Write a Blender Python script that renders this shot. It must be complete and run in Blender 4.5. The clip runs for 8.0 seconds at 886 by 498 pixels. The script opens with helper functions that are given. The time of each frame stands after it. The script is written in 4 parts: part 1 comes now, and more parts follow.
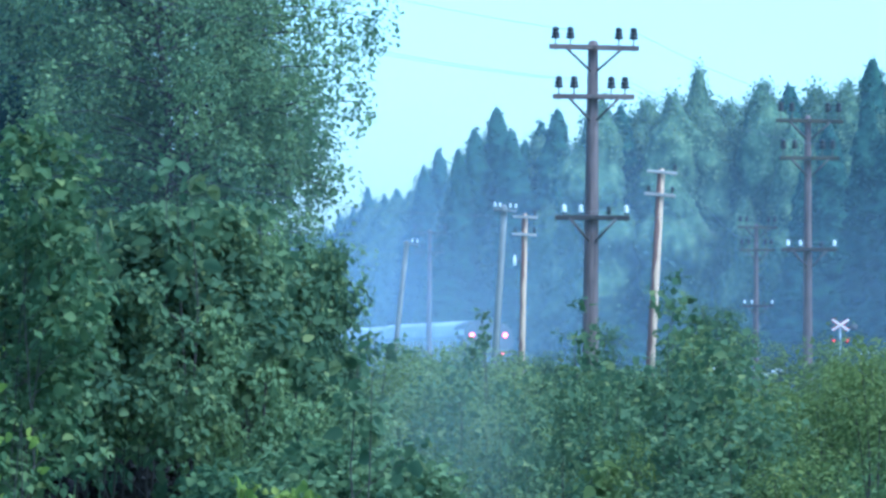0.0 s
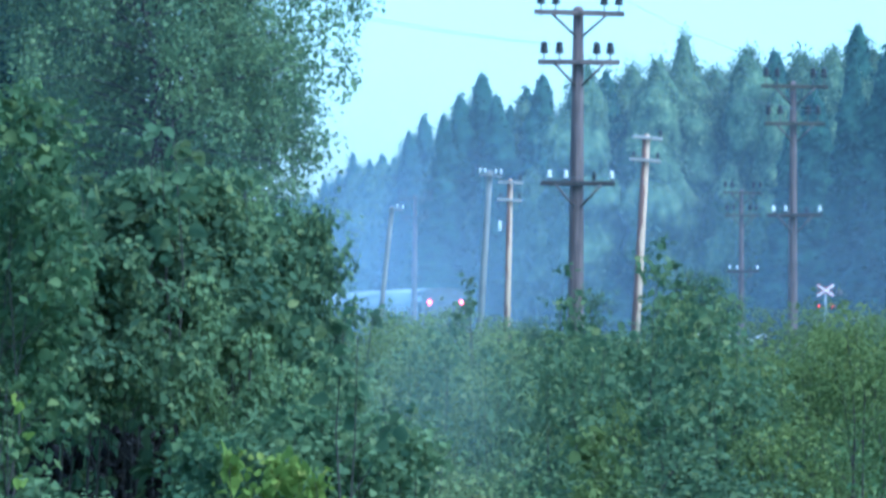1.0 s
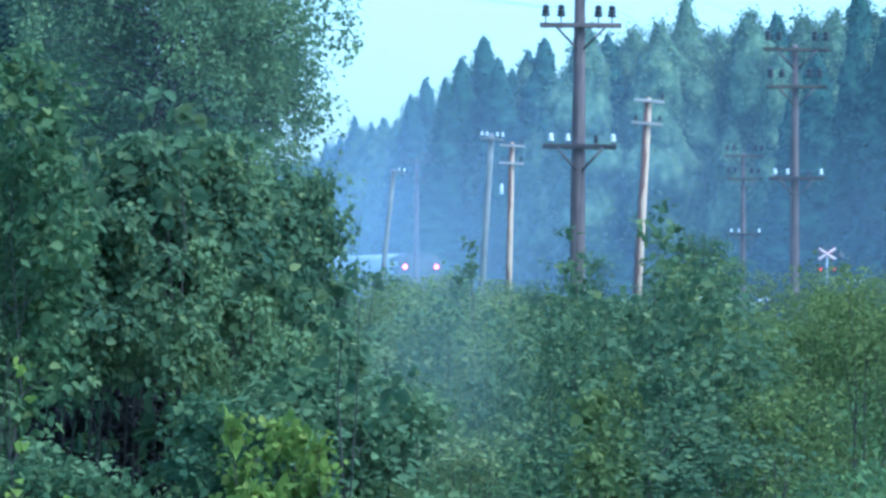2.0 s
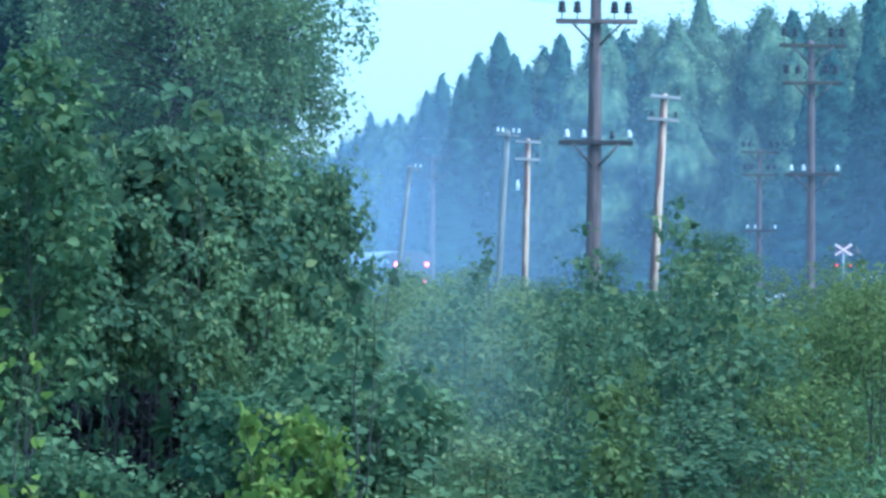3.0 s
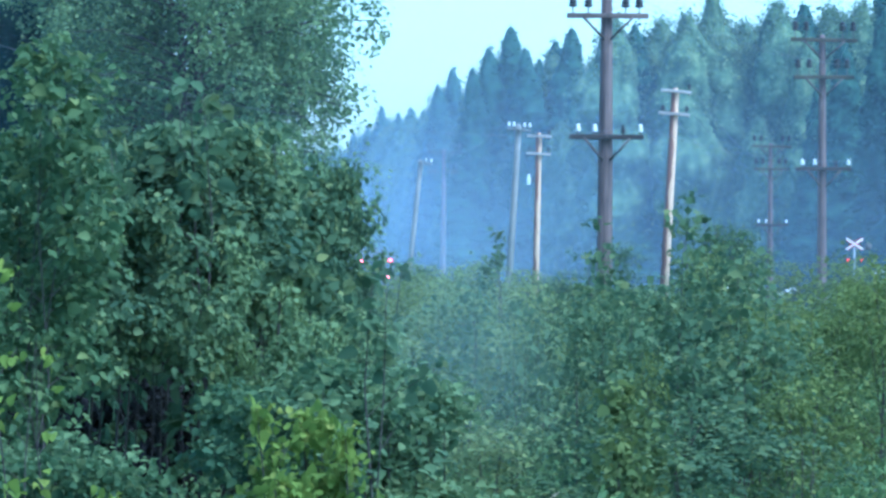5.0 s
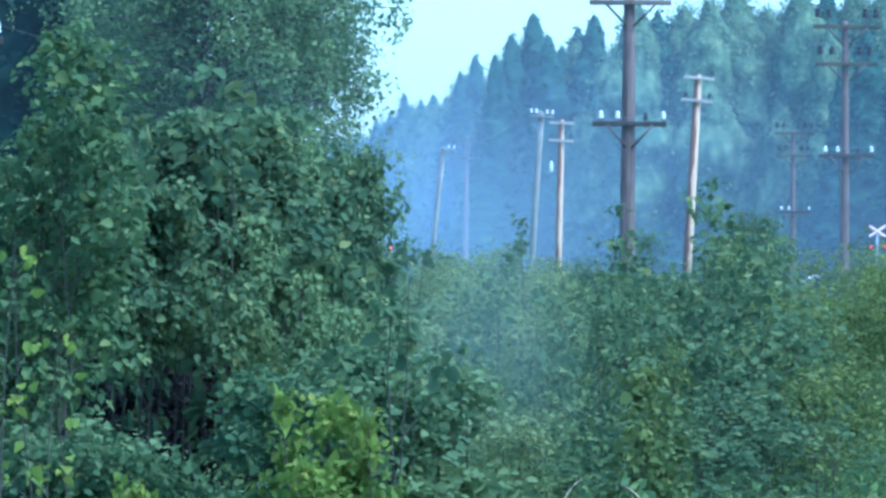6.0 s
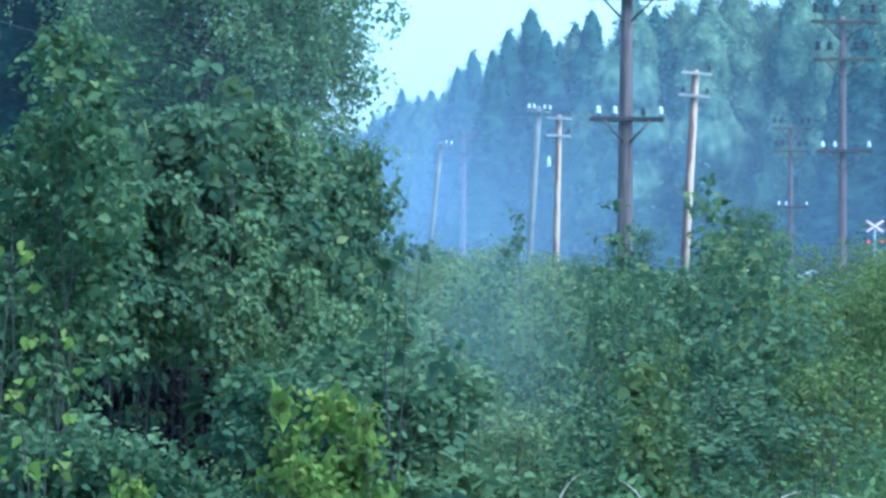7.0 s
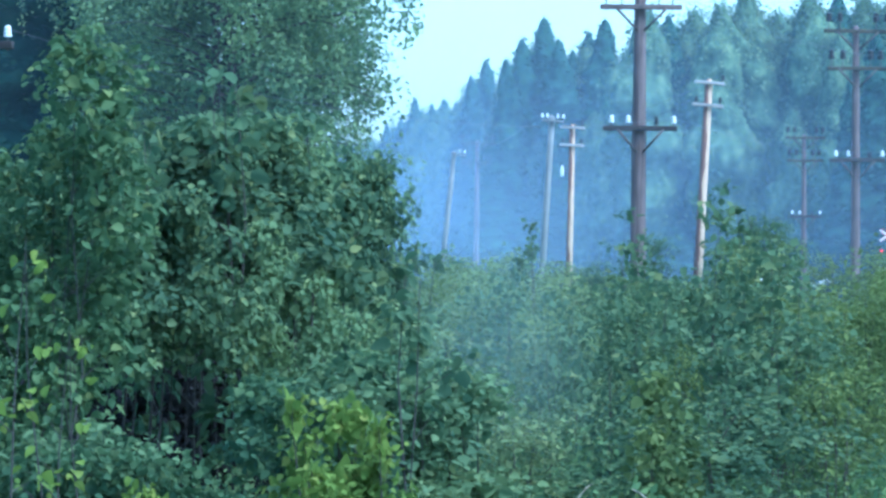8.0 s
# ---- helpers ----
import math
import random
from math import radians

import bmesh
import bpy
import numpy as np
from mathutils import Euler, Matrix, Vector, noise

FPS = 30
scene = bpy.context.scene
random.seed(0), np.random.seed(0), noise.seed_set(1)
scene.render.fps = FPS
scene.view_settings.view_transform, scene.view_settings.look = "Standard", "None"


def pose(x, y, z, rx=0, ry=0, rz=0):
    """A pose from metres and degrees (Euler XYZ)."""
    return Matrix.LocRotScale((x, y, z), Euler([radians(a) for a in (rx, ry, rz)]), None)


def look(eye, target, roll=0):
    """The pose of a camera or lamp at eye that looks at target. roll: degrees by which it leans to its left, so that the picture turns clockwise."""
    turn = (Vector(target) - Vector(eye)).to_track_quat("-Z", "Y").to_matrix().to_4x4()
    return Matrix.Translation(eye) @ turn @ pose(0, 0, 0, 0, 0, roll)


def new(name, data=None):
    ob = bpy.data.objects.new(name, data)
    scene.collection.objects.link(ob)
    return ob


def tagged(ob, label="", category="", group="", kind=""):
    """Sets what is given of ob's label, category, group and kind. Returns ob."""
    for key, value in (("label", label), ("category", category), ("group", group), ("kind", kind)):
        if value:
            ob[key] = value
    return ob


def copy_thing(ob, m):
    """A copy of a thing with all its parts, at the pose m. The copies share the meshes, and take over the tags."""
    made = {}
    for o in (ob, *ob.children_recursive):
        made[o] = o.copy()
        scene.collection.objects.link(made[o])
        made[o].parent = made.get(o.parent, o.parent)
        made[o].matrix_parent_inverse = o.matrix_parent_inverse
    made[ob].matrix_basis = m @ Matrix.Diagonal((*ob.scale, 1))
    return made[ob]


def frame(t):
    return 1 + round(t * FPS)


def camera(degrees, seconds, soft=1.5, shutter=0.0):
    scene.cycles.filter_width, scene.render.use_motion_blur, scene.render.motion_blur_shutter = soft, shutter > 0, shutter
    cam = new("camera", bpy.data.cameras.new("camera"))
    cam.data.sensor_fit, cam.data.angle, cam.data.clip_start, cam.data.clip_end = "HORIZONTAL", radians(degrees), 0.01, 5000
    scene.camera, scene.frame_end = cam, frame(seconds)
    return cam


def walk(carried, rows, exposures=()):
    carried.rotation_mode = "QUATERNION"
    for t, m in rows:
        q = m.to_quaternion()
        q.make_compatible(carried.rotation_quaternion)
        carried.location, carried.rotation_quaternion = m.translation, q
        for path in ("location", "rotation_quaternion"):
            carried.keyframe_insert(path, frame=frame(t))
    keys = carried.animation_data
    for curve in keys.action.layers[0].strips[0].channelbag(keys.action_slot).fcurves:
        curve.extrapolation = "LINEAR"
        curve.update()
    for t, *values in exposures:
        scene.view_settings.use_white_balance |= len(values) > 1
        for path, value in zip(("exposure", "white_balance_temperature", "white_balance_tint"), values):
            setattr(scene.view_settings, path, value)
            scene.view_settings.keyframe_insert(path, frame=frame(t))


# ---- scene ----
cam = camera(12.0, 8.0, soft=2.8, shutter=0.5)
EYE, TILT = 1.7, 1.644      # height of the eye; upward look of the first view
# seconds, turn to the left and change of pitch, in hundredths of a degree
TURNS = [
    (0, 0.0, 0.0), (0.5, -9.6, -1.2), (0.6, -17.4, -1.3), (0.7, -21.3, -7.4), (0.8, -22.8, -16.7), (0.9, -21.4, -26.9),
    (1, -20.0, -46.9), (1.1, -18.9, -62.2), (1.2, -16.6, -71.8), (1.3, -14.2, -75.3), (1.4, -13.8, -77.6), (1.5, -15.4, -80.7),
    (1.6, -14.2, -85.7), (1.7, -13.4, -90.4), (1.8, -15.4, -93.5), (1.9, -16.9, -94.5), (2, -17.7, -96.8), (2.1, -15.0, -97.2),
    (2.2, -9.6, -98.3), (3.3, 5.2, -102.5), (3.5, 5.9, -102.9), (4, -4.6, -102.2), (4.5, 10.0, -104.8), (4.7, 13.6, -106.8),
    (5.8, 44.0, -122.5), (6, 49.9, -127.5), (6.5, 51.1, -131.3),
    (7, 46.5, -134.0), (7.5, 54.2, -130.6), (8, 64.5, -121.4),
]
walk(cam, [(t, pose(0, 0, EYE, 90 + TILT + p / 100, 0, y / 100)) for t, y, p in TURNS],
     exposures=[(0.0, 1.68, 4260, -7), (1.5, 1.68, 4260, -7), (4.0, 1.76, 4260, -7), (8.0, 1.88, 4260, -7)])

# ---- light: an overcast evening, brighter from behind and to the right ----
SUN_UP, SUN_WAY = radians(56), radians(128)
world = bpy.data.worlds.new("sky")
scene.world = world
world.use_nodes = True
sky = world.node_tree.nodes.new("ShaderNodeTexSky")
sky.sky_type, sky.sun_disc, sky.sun_elevation, sky.sun_rotation = "NISHITA", False, SUN_UP, SUN_WAY
sky.air_density, sky.dust_density, sky.ozone_density = 1.0, 2.0, 1.0
world.node_tree.links.new(sky.outputs[0], world.node_tree.nodes["Background"].inputs[0])
world.node_tree.nodes["Background"].inputs[1].default_value = 0.105
sun = new("sun", bpy.data.lights.new("sun", "SUN"))
sun.data.energy, sun.data.angle, sun.data.color = 1.4, radians(35), (1.0, 0.95, 0.88)
sun.matrix_world = look((math.sin(SUN_WAY) * 50, math.cos(SUN_WAY) * 50, math.tan(SUN_UP) * 50), (0, 0, 0))


# ---- materials ----
def material(name, rough=0.8, metal=0.0):
    m = bpy.data.materials.new(name)
    m.use_nodes = True
    b = m.node_tree.nodes["Principled BSDF"]
    b.inputs["Roughness"].default_value, b.inputs["Metallic"].default_value = rough, metal
    return m, m.node_tree, b


def ramp(nt, source, stops):
    r = nt.nodes.new("ShaderNodeValToRGB")
    while len(r.color_ramp.elements) < len(stops):
        r.color_ramp.elements.new(0.5)
    for e, (at, col) in zip(r.color_ramp.elements, stops):
        e.position, e.color = at, (*col, 1)
    nt.links.new(source, r.inputs[0])
    return r.outputs[0]


def noise_fac(nt, scale, detail=4, stretch=(1, 1, 1), space="Object"):
    c, mp, n = nt.nodes.new("ShaderNodeTexCoord"), nt.nodes.new("ShaderNodeMapping"), nt.nodes.new("ShaderNodeTexNoise")
    mp.inputs["Scale"].default_value = stretch
    n.inputs["Scale"].default_value, n.inputs["Detail"].default_value = scale, detail
    nt.links.new(c.outputs[space], mp.inputs[0])
    nt.links.new(mp.outputs[0], n.inputs["Vector"])
    return n.outputs["Fac"]


def mixed(nt, a, b, fac, mode="MIX"):
    x = nt.nodes.new("ShaderNodeMix")
    x.data_type, x.blend_type = "RGBA", mode
    for socket, value in ((x.inputs[0], fac), (x.inputs[6], a), (x.inputs[7], b)):
        if isinstance(value, bpy.types.NodeSocket):
            nt.links.new(value, socket)
        else:
            socket.default_value = value if isinstance(value, float) else (*value, 1)
    return x.outputs[2]


def bumped(nt, b, height, strength, distance):
    n = nt.nodes.new("ShaderNodeBump")
    n.inputs["Strength"].default_value, n.inputs["Distance"].default_value = strength, distance
    nt.links.new(height, n.inputs["Height"])
    nt.links.new(n.outputs[0], b.inputs["Normal"])


def leaf_material(name, dark, mid, light, rough=0.75, glow=0.44, patch=1.3, gloss=0.12):
    """Leaves that differ one from the next and from clump to clump, and let some light through."""
    m, nt, b = material(name, rough)
    b.inputs["Specular IOR Level"].default_value = gloss
    g = nt.nodes.new("ShaderNodeNewGeometry")
    own = ramp(nt, g.outputs["Random Per Island"], [(0.0, [0.6 * a + 0.4 * b for a, b in zip(mid, dark)]), (0.6, mid), (0.93, [0.6 * a + 0.4 * b for a, b in zip(mid, light)]), (1.0, light)])
    clump = ramp(nt, noise_fac(nt, patch, 3), [(0.32, (0.62, 0.70, 0.78)), (0.68, (1.32, 1.25, 1.05))])
    col = mixed(nt, own, clump, 1.0, "MULTIPLY")
    nt.links.new(col, b.inputs["Base Color"])
    t, mx = nt.nodes.new("ShaderNodeBsdfTranslucent"), nt.nodes.new("ShaderNodeMixShader")
    nt.links.new(col, t.inputs[0])
    mx.inputs[0].default_value = glow
    nt.links.new(b.outputs[0], mx.inputs[1])
    nt.links.new(t.outputs[0], mx.inputs[2])
    nt.links.new(mx.outputs[0], nt.nodes["Material Output"].inputs[0])
    return m


def streaked(name, a, b_col, scale, stretch, rough=0.8, bump=0.4, depth=0.01, metal=0.0, stops=(0.35, 0.65)):
    """A surface of two colours in grain, with a second, coarser weathering."""
    m, nt, b = material(name, rough, metal)
    grain = noise_fac(nt, scale, 6, stretch)
    col = ramp(nt, grain, [(stops[0], a), (stops[1], b_col)])
    wear = ramp(nt, noise_fac(nt, scale * 0.13, 3), [(0.3, (0.75, 0.75, 0.78)), (0.7, (1.15, 1.12, 1.1))])
    nt.links.new(mixed(nt, col, wear, 1.0, "MULTIPLY"), b.inputs["Base Color"])
    bumped(nt, b, grain, bump, depth)
    return m


def lamp_material(name, col, strength):
    m, nt, b = material(name, 0.3)
    b.inputs["Base Color"].default_value = (*col, 1)
    b.inputs["Emission Color"].default_value = (*col, 1)
    b.inputs["Emission Strength"].default_value = strength
    return m


def haze_sheet_material(name, thick, low, high, tint=(0.48, 0.61, 0.83), thin_to=None, soft_edges=False):
    """Haze painted on a sheet: lets most of the view through, thicker near the ground and in drifts."""
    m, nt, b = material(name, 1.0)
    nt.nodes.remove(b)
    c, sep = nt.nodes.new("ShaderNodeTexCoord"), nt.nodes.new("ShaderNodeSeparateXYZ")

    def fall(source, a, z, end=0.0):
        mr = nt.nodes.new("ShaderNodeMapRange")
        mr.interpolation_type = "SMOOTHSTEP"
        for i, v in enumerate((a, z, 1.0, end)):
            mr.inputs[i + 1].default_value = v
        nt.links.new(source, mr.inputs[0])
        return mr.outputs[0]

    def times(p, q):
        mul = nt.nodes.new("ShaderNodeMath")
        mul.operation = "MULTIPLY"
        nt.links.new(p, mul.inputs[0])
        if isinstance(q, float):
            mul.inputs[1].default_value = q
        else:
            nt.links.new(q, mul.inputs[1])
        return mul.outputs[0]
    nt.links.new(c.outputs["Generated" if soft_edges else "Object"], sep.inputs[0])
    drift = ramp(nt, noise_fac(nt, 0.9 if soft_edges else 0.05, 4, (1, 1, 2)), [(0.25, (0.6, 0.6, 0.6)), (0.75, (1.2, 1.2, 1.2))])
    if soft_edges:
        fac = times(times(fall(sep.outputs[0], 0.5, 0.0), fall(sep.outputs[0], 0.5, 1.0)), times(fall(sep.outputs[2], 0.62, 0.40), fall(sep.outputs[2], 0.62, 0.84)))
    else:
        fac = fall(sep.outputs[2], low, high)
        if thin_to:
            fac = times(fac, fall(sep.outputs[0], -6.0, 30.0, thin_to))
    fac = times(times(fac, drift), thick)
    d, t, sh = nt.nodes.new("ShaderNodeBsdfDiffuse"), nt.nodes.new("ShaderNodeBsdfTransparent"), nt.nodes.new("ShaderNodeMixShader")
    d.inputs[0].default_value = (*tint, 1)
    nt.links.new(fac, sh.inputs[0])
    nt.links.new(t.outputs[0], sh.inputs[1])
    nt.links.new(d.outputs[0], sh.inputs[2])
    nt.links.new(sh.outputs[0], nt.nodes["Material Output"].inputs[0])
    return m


ALDER = leaf_material("alder_leaf", (0.075, 0.107, 0.066), (0.108, 0.161, 0.087), (0.234, 0.261, 0.112))
GREY_ALDER = leaf_material("grey_alder_leaf", (0.133, 0.179, 0.092), (0.180, 0.244, 0.118), (0.305, 0.346, 0.150))
EDGE_LEAF = leaf_material("light_aspen_leaf", (0.066, 0.103, 0.055), (0.100, 0.153, 0.074), (0.208, 0.249, 0.100))
ASPEN = leaf_material("aspen_leaf", (0.138, 0.184, 0.040), (0.207, 0.267, 0.055), (0.345, 0.349, 0.085), glow=0.4)
WILLOW = leaf_material("willow_leaf", (0.125, 0.158, 0.074), (0.173, 0.222, 0.096), (0.286, 0.300, 0.131))
PALE = leaf_material("pale_willow_leaf", (0.115, 0.149, 0.060), (0.153, 0.192, 0.065), (0.221, 0.244, 0.088))
BIRCH = leaf_material("birch_leaf", (0.122, 0.172, 0.096), (0.176, 0.245, 0.122), (0.276, 0.333, 0.156), patch=0.9)
HERB = leaf_material("herb_leaf", (0.107, 0.153, 0.072), (0.152, 0.225, 0.098), (0.238, 0.299, 0.132))
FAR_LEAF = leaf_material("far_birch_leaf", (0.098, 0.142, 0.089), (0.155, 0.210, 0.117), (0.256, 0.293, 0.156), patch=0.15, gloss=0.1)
NEEDLE = leaf_material("spruce_needle", (0.022, 0.055, 0.041), (0.036, 0.080, 0.055), (0.062, 0.117, 0.071), 0.7, 0.1, patch=0.2, gloss=0.1)


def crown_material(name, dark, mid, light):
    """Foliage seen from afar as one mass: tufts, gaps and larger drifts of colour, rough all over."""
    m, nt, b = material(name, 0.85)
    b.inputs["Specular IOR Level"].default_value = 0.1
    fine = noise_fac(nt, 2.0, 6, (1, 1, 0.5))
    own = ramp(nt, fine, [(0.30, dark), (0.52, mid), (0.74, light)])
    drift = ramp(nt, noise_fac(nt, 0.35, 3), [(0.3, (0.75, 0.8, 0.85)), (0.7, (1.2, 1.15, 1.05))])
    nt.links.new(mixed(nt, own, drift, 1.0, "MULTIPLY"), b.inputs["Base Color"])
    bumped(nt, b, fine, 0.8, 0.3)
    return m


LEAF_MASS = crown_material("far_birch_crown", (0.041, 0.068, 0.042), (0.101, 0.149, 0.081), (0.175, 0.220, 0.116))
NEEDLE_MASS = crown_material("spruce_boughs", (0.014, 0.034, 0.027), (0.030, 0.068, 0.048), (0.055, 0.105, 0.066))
BARK = streaked("dark_bark", (0.030, 0.027, 0.024), (0.075, 0.066, 0.056), 14, (1, 1, 0.3), 0.9)
# near-black brown: the shade of the alder hollow painted as a colour
HOLLOW_SHADE = streaked("hollow_shade_brown", (0.006, 0.006, 0.006), (0.020, 0.016, 0.014), 9, (1, 1, 1), 0.95)
TARRED = streaked("tarred_wood", (0.085, 0.060, 0.058), (0.19, 0.138, 0.128), 16, (1, 1, 0.06), 0.85)
ARM_WOOD = streaked("weathered_arm", (0.08, 0.06, 0.055), (0.18, 0.135, 0.12), 16, (0.06, 1, 1), 0.85)
MOSSY_ARM = streaked("mossy_arm", (0.016, 0.018, 0.014), (0.07, 0.06, 0.04), 5, (0.5, 1, 1), 0.9)
BLACK_ARM = streaked("tar_black_arm", (0.022, 0.018, 0.018), (0.055, 0.043, 0.040), 16, (0.06, 1, 1), 0.8)
GREY_WOOD = streaked("grey_wood", (0.16, 0.16, 0.155), (0.27, 0.265, 0.255), 18, (1, 1, 0.06), 0.85)


def peeled_lit_material():
    """Bare cream wood, painted pale as the lit side, a strip of red-brown bark opposite, and dark scars low down."""
    m, nt, b = material("peeling_wood_lit_side", 0.85)
    c, sep = nt.nodes.new("ShaderNodeTexCoord"), nt.nodes.new("ShaderNodeSeparateXYZ")
    nt.links.new(c.outputs["Object"], sep.inputs[0])

    def sums(p, k, q):
        n = nt.nodes.new("ShaderNodeMath")
        n.operation = "MULTIPLY_ADD"
        nt.links.new(p, n.inputs[0])
        n.inputs[1].default_value = k
        nt.links.new(q, n.inputs[2])
        return n.outputs[0]
    grain = noise_fac(nt, 9.0, 6, (1, 1, 0.2))
    # colour split across x: peeled lit side pale, bark side dark
    side = sums(sep.outputs[0], 4.5, grain)
    wood = ramp(nt, side, [(0.36, (0.165, 0.080, 0.055)), (0.44, (0.27, 0.155, 0.11)), (0.48, (0.50, 0.33, 0.215)), (0.95, (0.57, 0.42, 0.30))])
    low = sums(sep.outputs[2], 0.06, noise_fac(nt, 6.0, 4, (1, 1, 0.7)))
    scar = ramp(nt, low, [(0.44, (0.25, 0.20, 0.18)), (0.52, (1, 1, 1))])
    nt.links.new(mixed(nt, wood, scar, 1.0, "MULTIPLY"), b.inputs["Base Color"])
    bumped(nt, b, grain, 0.4, 0.01)
    return m


BARE_WOOD = peeled_lit_material()
PALE_WOOD = streaked("pale_arm_wood", (0.28, 0.25, 0.23), (0.42, 0.39, 0.36), 14, (0.08, 1, 1), 0.8)
IRON = streaked("rusty_iron", (0.05, 0.045, 0.045), (0.13, 0.10, 0.085), 30, (1, 1, 1), 0.65, metal=0.5)
PORCELAIN = streaked("brown_porcelain", (0.006, 0.006, 0.008), (0.014, 0.012, 0.013), 20, (1, 1, 1), 0.6, 0.05, 0.002)
WHITE_PORCELAIN = streaked("white_porcelain", (0.78, 0.78, 0.76), (0.9, 0.9, 0.88), 20, (1, 1, 1), 0.25, 0.05, 0.002)
WIRE = streaked("oxidised_wire", (0.045, 0.048, 0.052), (0.09, 0.095, 0.10), 9, (1, 1, 1), 0.6, metal=0.2)
GALVANISED = streaked("galvanised_steel", (0.32, 0.33, 0.34), (0.46, 0.47, 0.48), 10, (1, 1, 1), 0.5, metal=0.4)
WHITE_PAINT = streaked("white_sign_paint", (0.78, 0.78, 0.76), (0.86, 0.86, 0.85), 6, (1, 1, 1), 0.4)
RED_PAINT = streaked("red_sign_paint", (0.55, 0.03, 0.03), (0.68, 0.05, 0.04), 6, (1, 1, 1), 0.4)
BLACK_PAINT = streaked("black_paint", (0.015, 0.015, 0.016), (0.03, 0.03, 0.03), 9, (1, 1, 1), 0.5)
COACH_PAINT = streaked("pale_coach_paint", (0.36, 0.37, 0.39), (0.46, 0.47, 0.49), 2.0, (0.4, 1, 1), 0.6, 0.1)
COACH_BLUE = streaked("blue_coach_paint", (0.10, 0.19, 0.36), (0.14, 0.24, 0.42), 2.0, (0.4, 1, 1), 0.35, 0.1)
COACH_ROOF = streaked("coach_roof", (0.30, 0.32, 0.34), (0.40, 0.42, 0.44), 1.5, (0.3, 1, 1), 0.6, 0.2)
COACH_GLASS = streaked("dark_coach_glass", (0.06, 0.07, 0.08), (0.10, 0.11, 0.12), 2, (1, 1, 1), 0.08, 0.02)
UNDERFRAME = streaked("dirty_underframe", (0.05, 0.05, 0.052), (0.09, 0.085, 0.085), 5, (1, 1, 1), 0.85)
STEEL = streaked("rail_steel", (0.16, 0.12, 0.10), (0.34, 0.31, 0.29), 8, (1, 0.1, 1), 0.4, metal=0.8)
BALLAST = streaked("track_ballast", (0.10, 0.095, 0.09), (0.34, 0.32, 0.30), 12, (1, 1, 1), 0.95, 1.0, 0.05)
GRASS_GROUND = streaked("grassy_ground", (0.045, 0.075, 0.035), (0.12, 0.16, 0.07), 1.6, (1, 1, 1), 0.95, 1.0, 0.2)
STRAW = streaked("dry_straw", (0.38, 0.33, 0.24), (0.52, 0.46, 0.35), 20, (1, 1, 0.2), 0.8)
PETAL = streaked("white_petal", (0.72, 0.72, 0.66), (0.85, 0.85, 0.80), 30, (1, 1, 1), 0.7)
TAIL_LIGHT = lamp_material("lit_red_tail_lamp", (1.0, 0.13, 0.17), 5.5)
# the red halo of the tail lamps, made as a glowing surface
TAIL_HALO = lamp_material("red_lamp_halo", (1.0, 0.05, 0.08), 1.3)
SIGNAL_RED = lamp_material("lit_red_signal", (1.0, 0.04, 0.06), 0.7)
# haze put into sheet colour, in place of light scattered by the air
HAZE_NEAR = haze_sheet_material("near_haze", 0.235, 3.0, 28.0, (0.48, 0.61, 0.83), thin_to=0.4)
HAZE_THIN = haze_sheet_material("faint_haze", 0.03, 4.0, 18.0)
HAZE_FAR = haze_sheet_material("far_haze", 0.19, 0.0, 34.0, (0.48, 0.60, 0.86))
MIST_PUFF = haze_sheet_material("drift_of_mist", 0.14, 0, 1, (0.50, 0.62, 0.60), soft_edges=True)


# ---- building helpers ----
def mesh_of(name, verts, faces, mat, smooth=False):
    """A mesh from vertex rows and face rows of one length (3 or 4)."""
    v, f = np.asarray(verts, np.float32), np.asarray(faces, np.int32)
    me = bpy.data.meshes.new(name)
    me.vertices.add(len(v))
    me.vertices.foreach_set("co", v.ravel())
    me.loops.add(f.size)
    me.loops.foreach_set("vertex_index", f.ravel())
    me.polygons.add(len(f))
    me.polygons.foreach_set("loop_start", np.arange(0, f.size, f.shape[1], dtype=np.int32))
    me.polygons.foreach_set("loop_total", np.full(len(f), f.shape[1], np.int32))
    if smooth:
        me.polygons.foreach_set("use_smooth", np.ones(len(f), bool))
    me.update(calc_edges=True)
    me.validate()
    me.materials.append(mat)
    return me


def part(name, bm, mat, parent, label=""):
    """Links a bmesh, or a ready mesh, as one object under a thing or part."""
    if isinstance(bm, bpy.types.Mesh):
        me = bm
    else:
        me = bpy.data.meshes.new(name)
        bm.to_mesh(me)
        bm.free()
        me.materials.append(mat)
    ob = new(name, me)
    ob.parent = parent
    return tagged(ob, label) if label else ob


def thing(name, label, category, m=None, group="", kind=""):
    ob = tagged(new(name), label, category, group, kind)
    if m is not None:
        ob.matrix_basis = m
    return ob


def add_box(bm, size, m=None, bevel=0.0):
    got = bmesh.ops.create_cube(bm, size=1, matrix=(m or Matrix()) @ Matrix.Diagonal((*size, 1)))
    if bevel:
        edges = {e for v in got["verts"] for e in v.link_edges}
        bmesh.ops.bevel(bm, geom=list(edges), offset=bevel, segments=1, affect="EDGES")
    return bm


def box(size, m=None, bevel=0.0):
    return add_box(bmesh.new(), size, m, bevel)


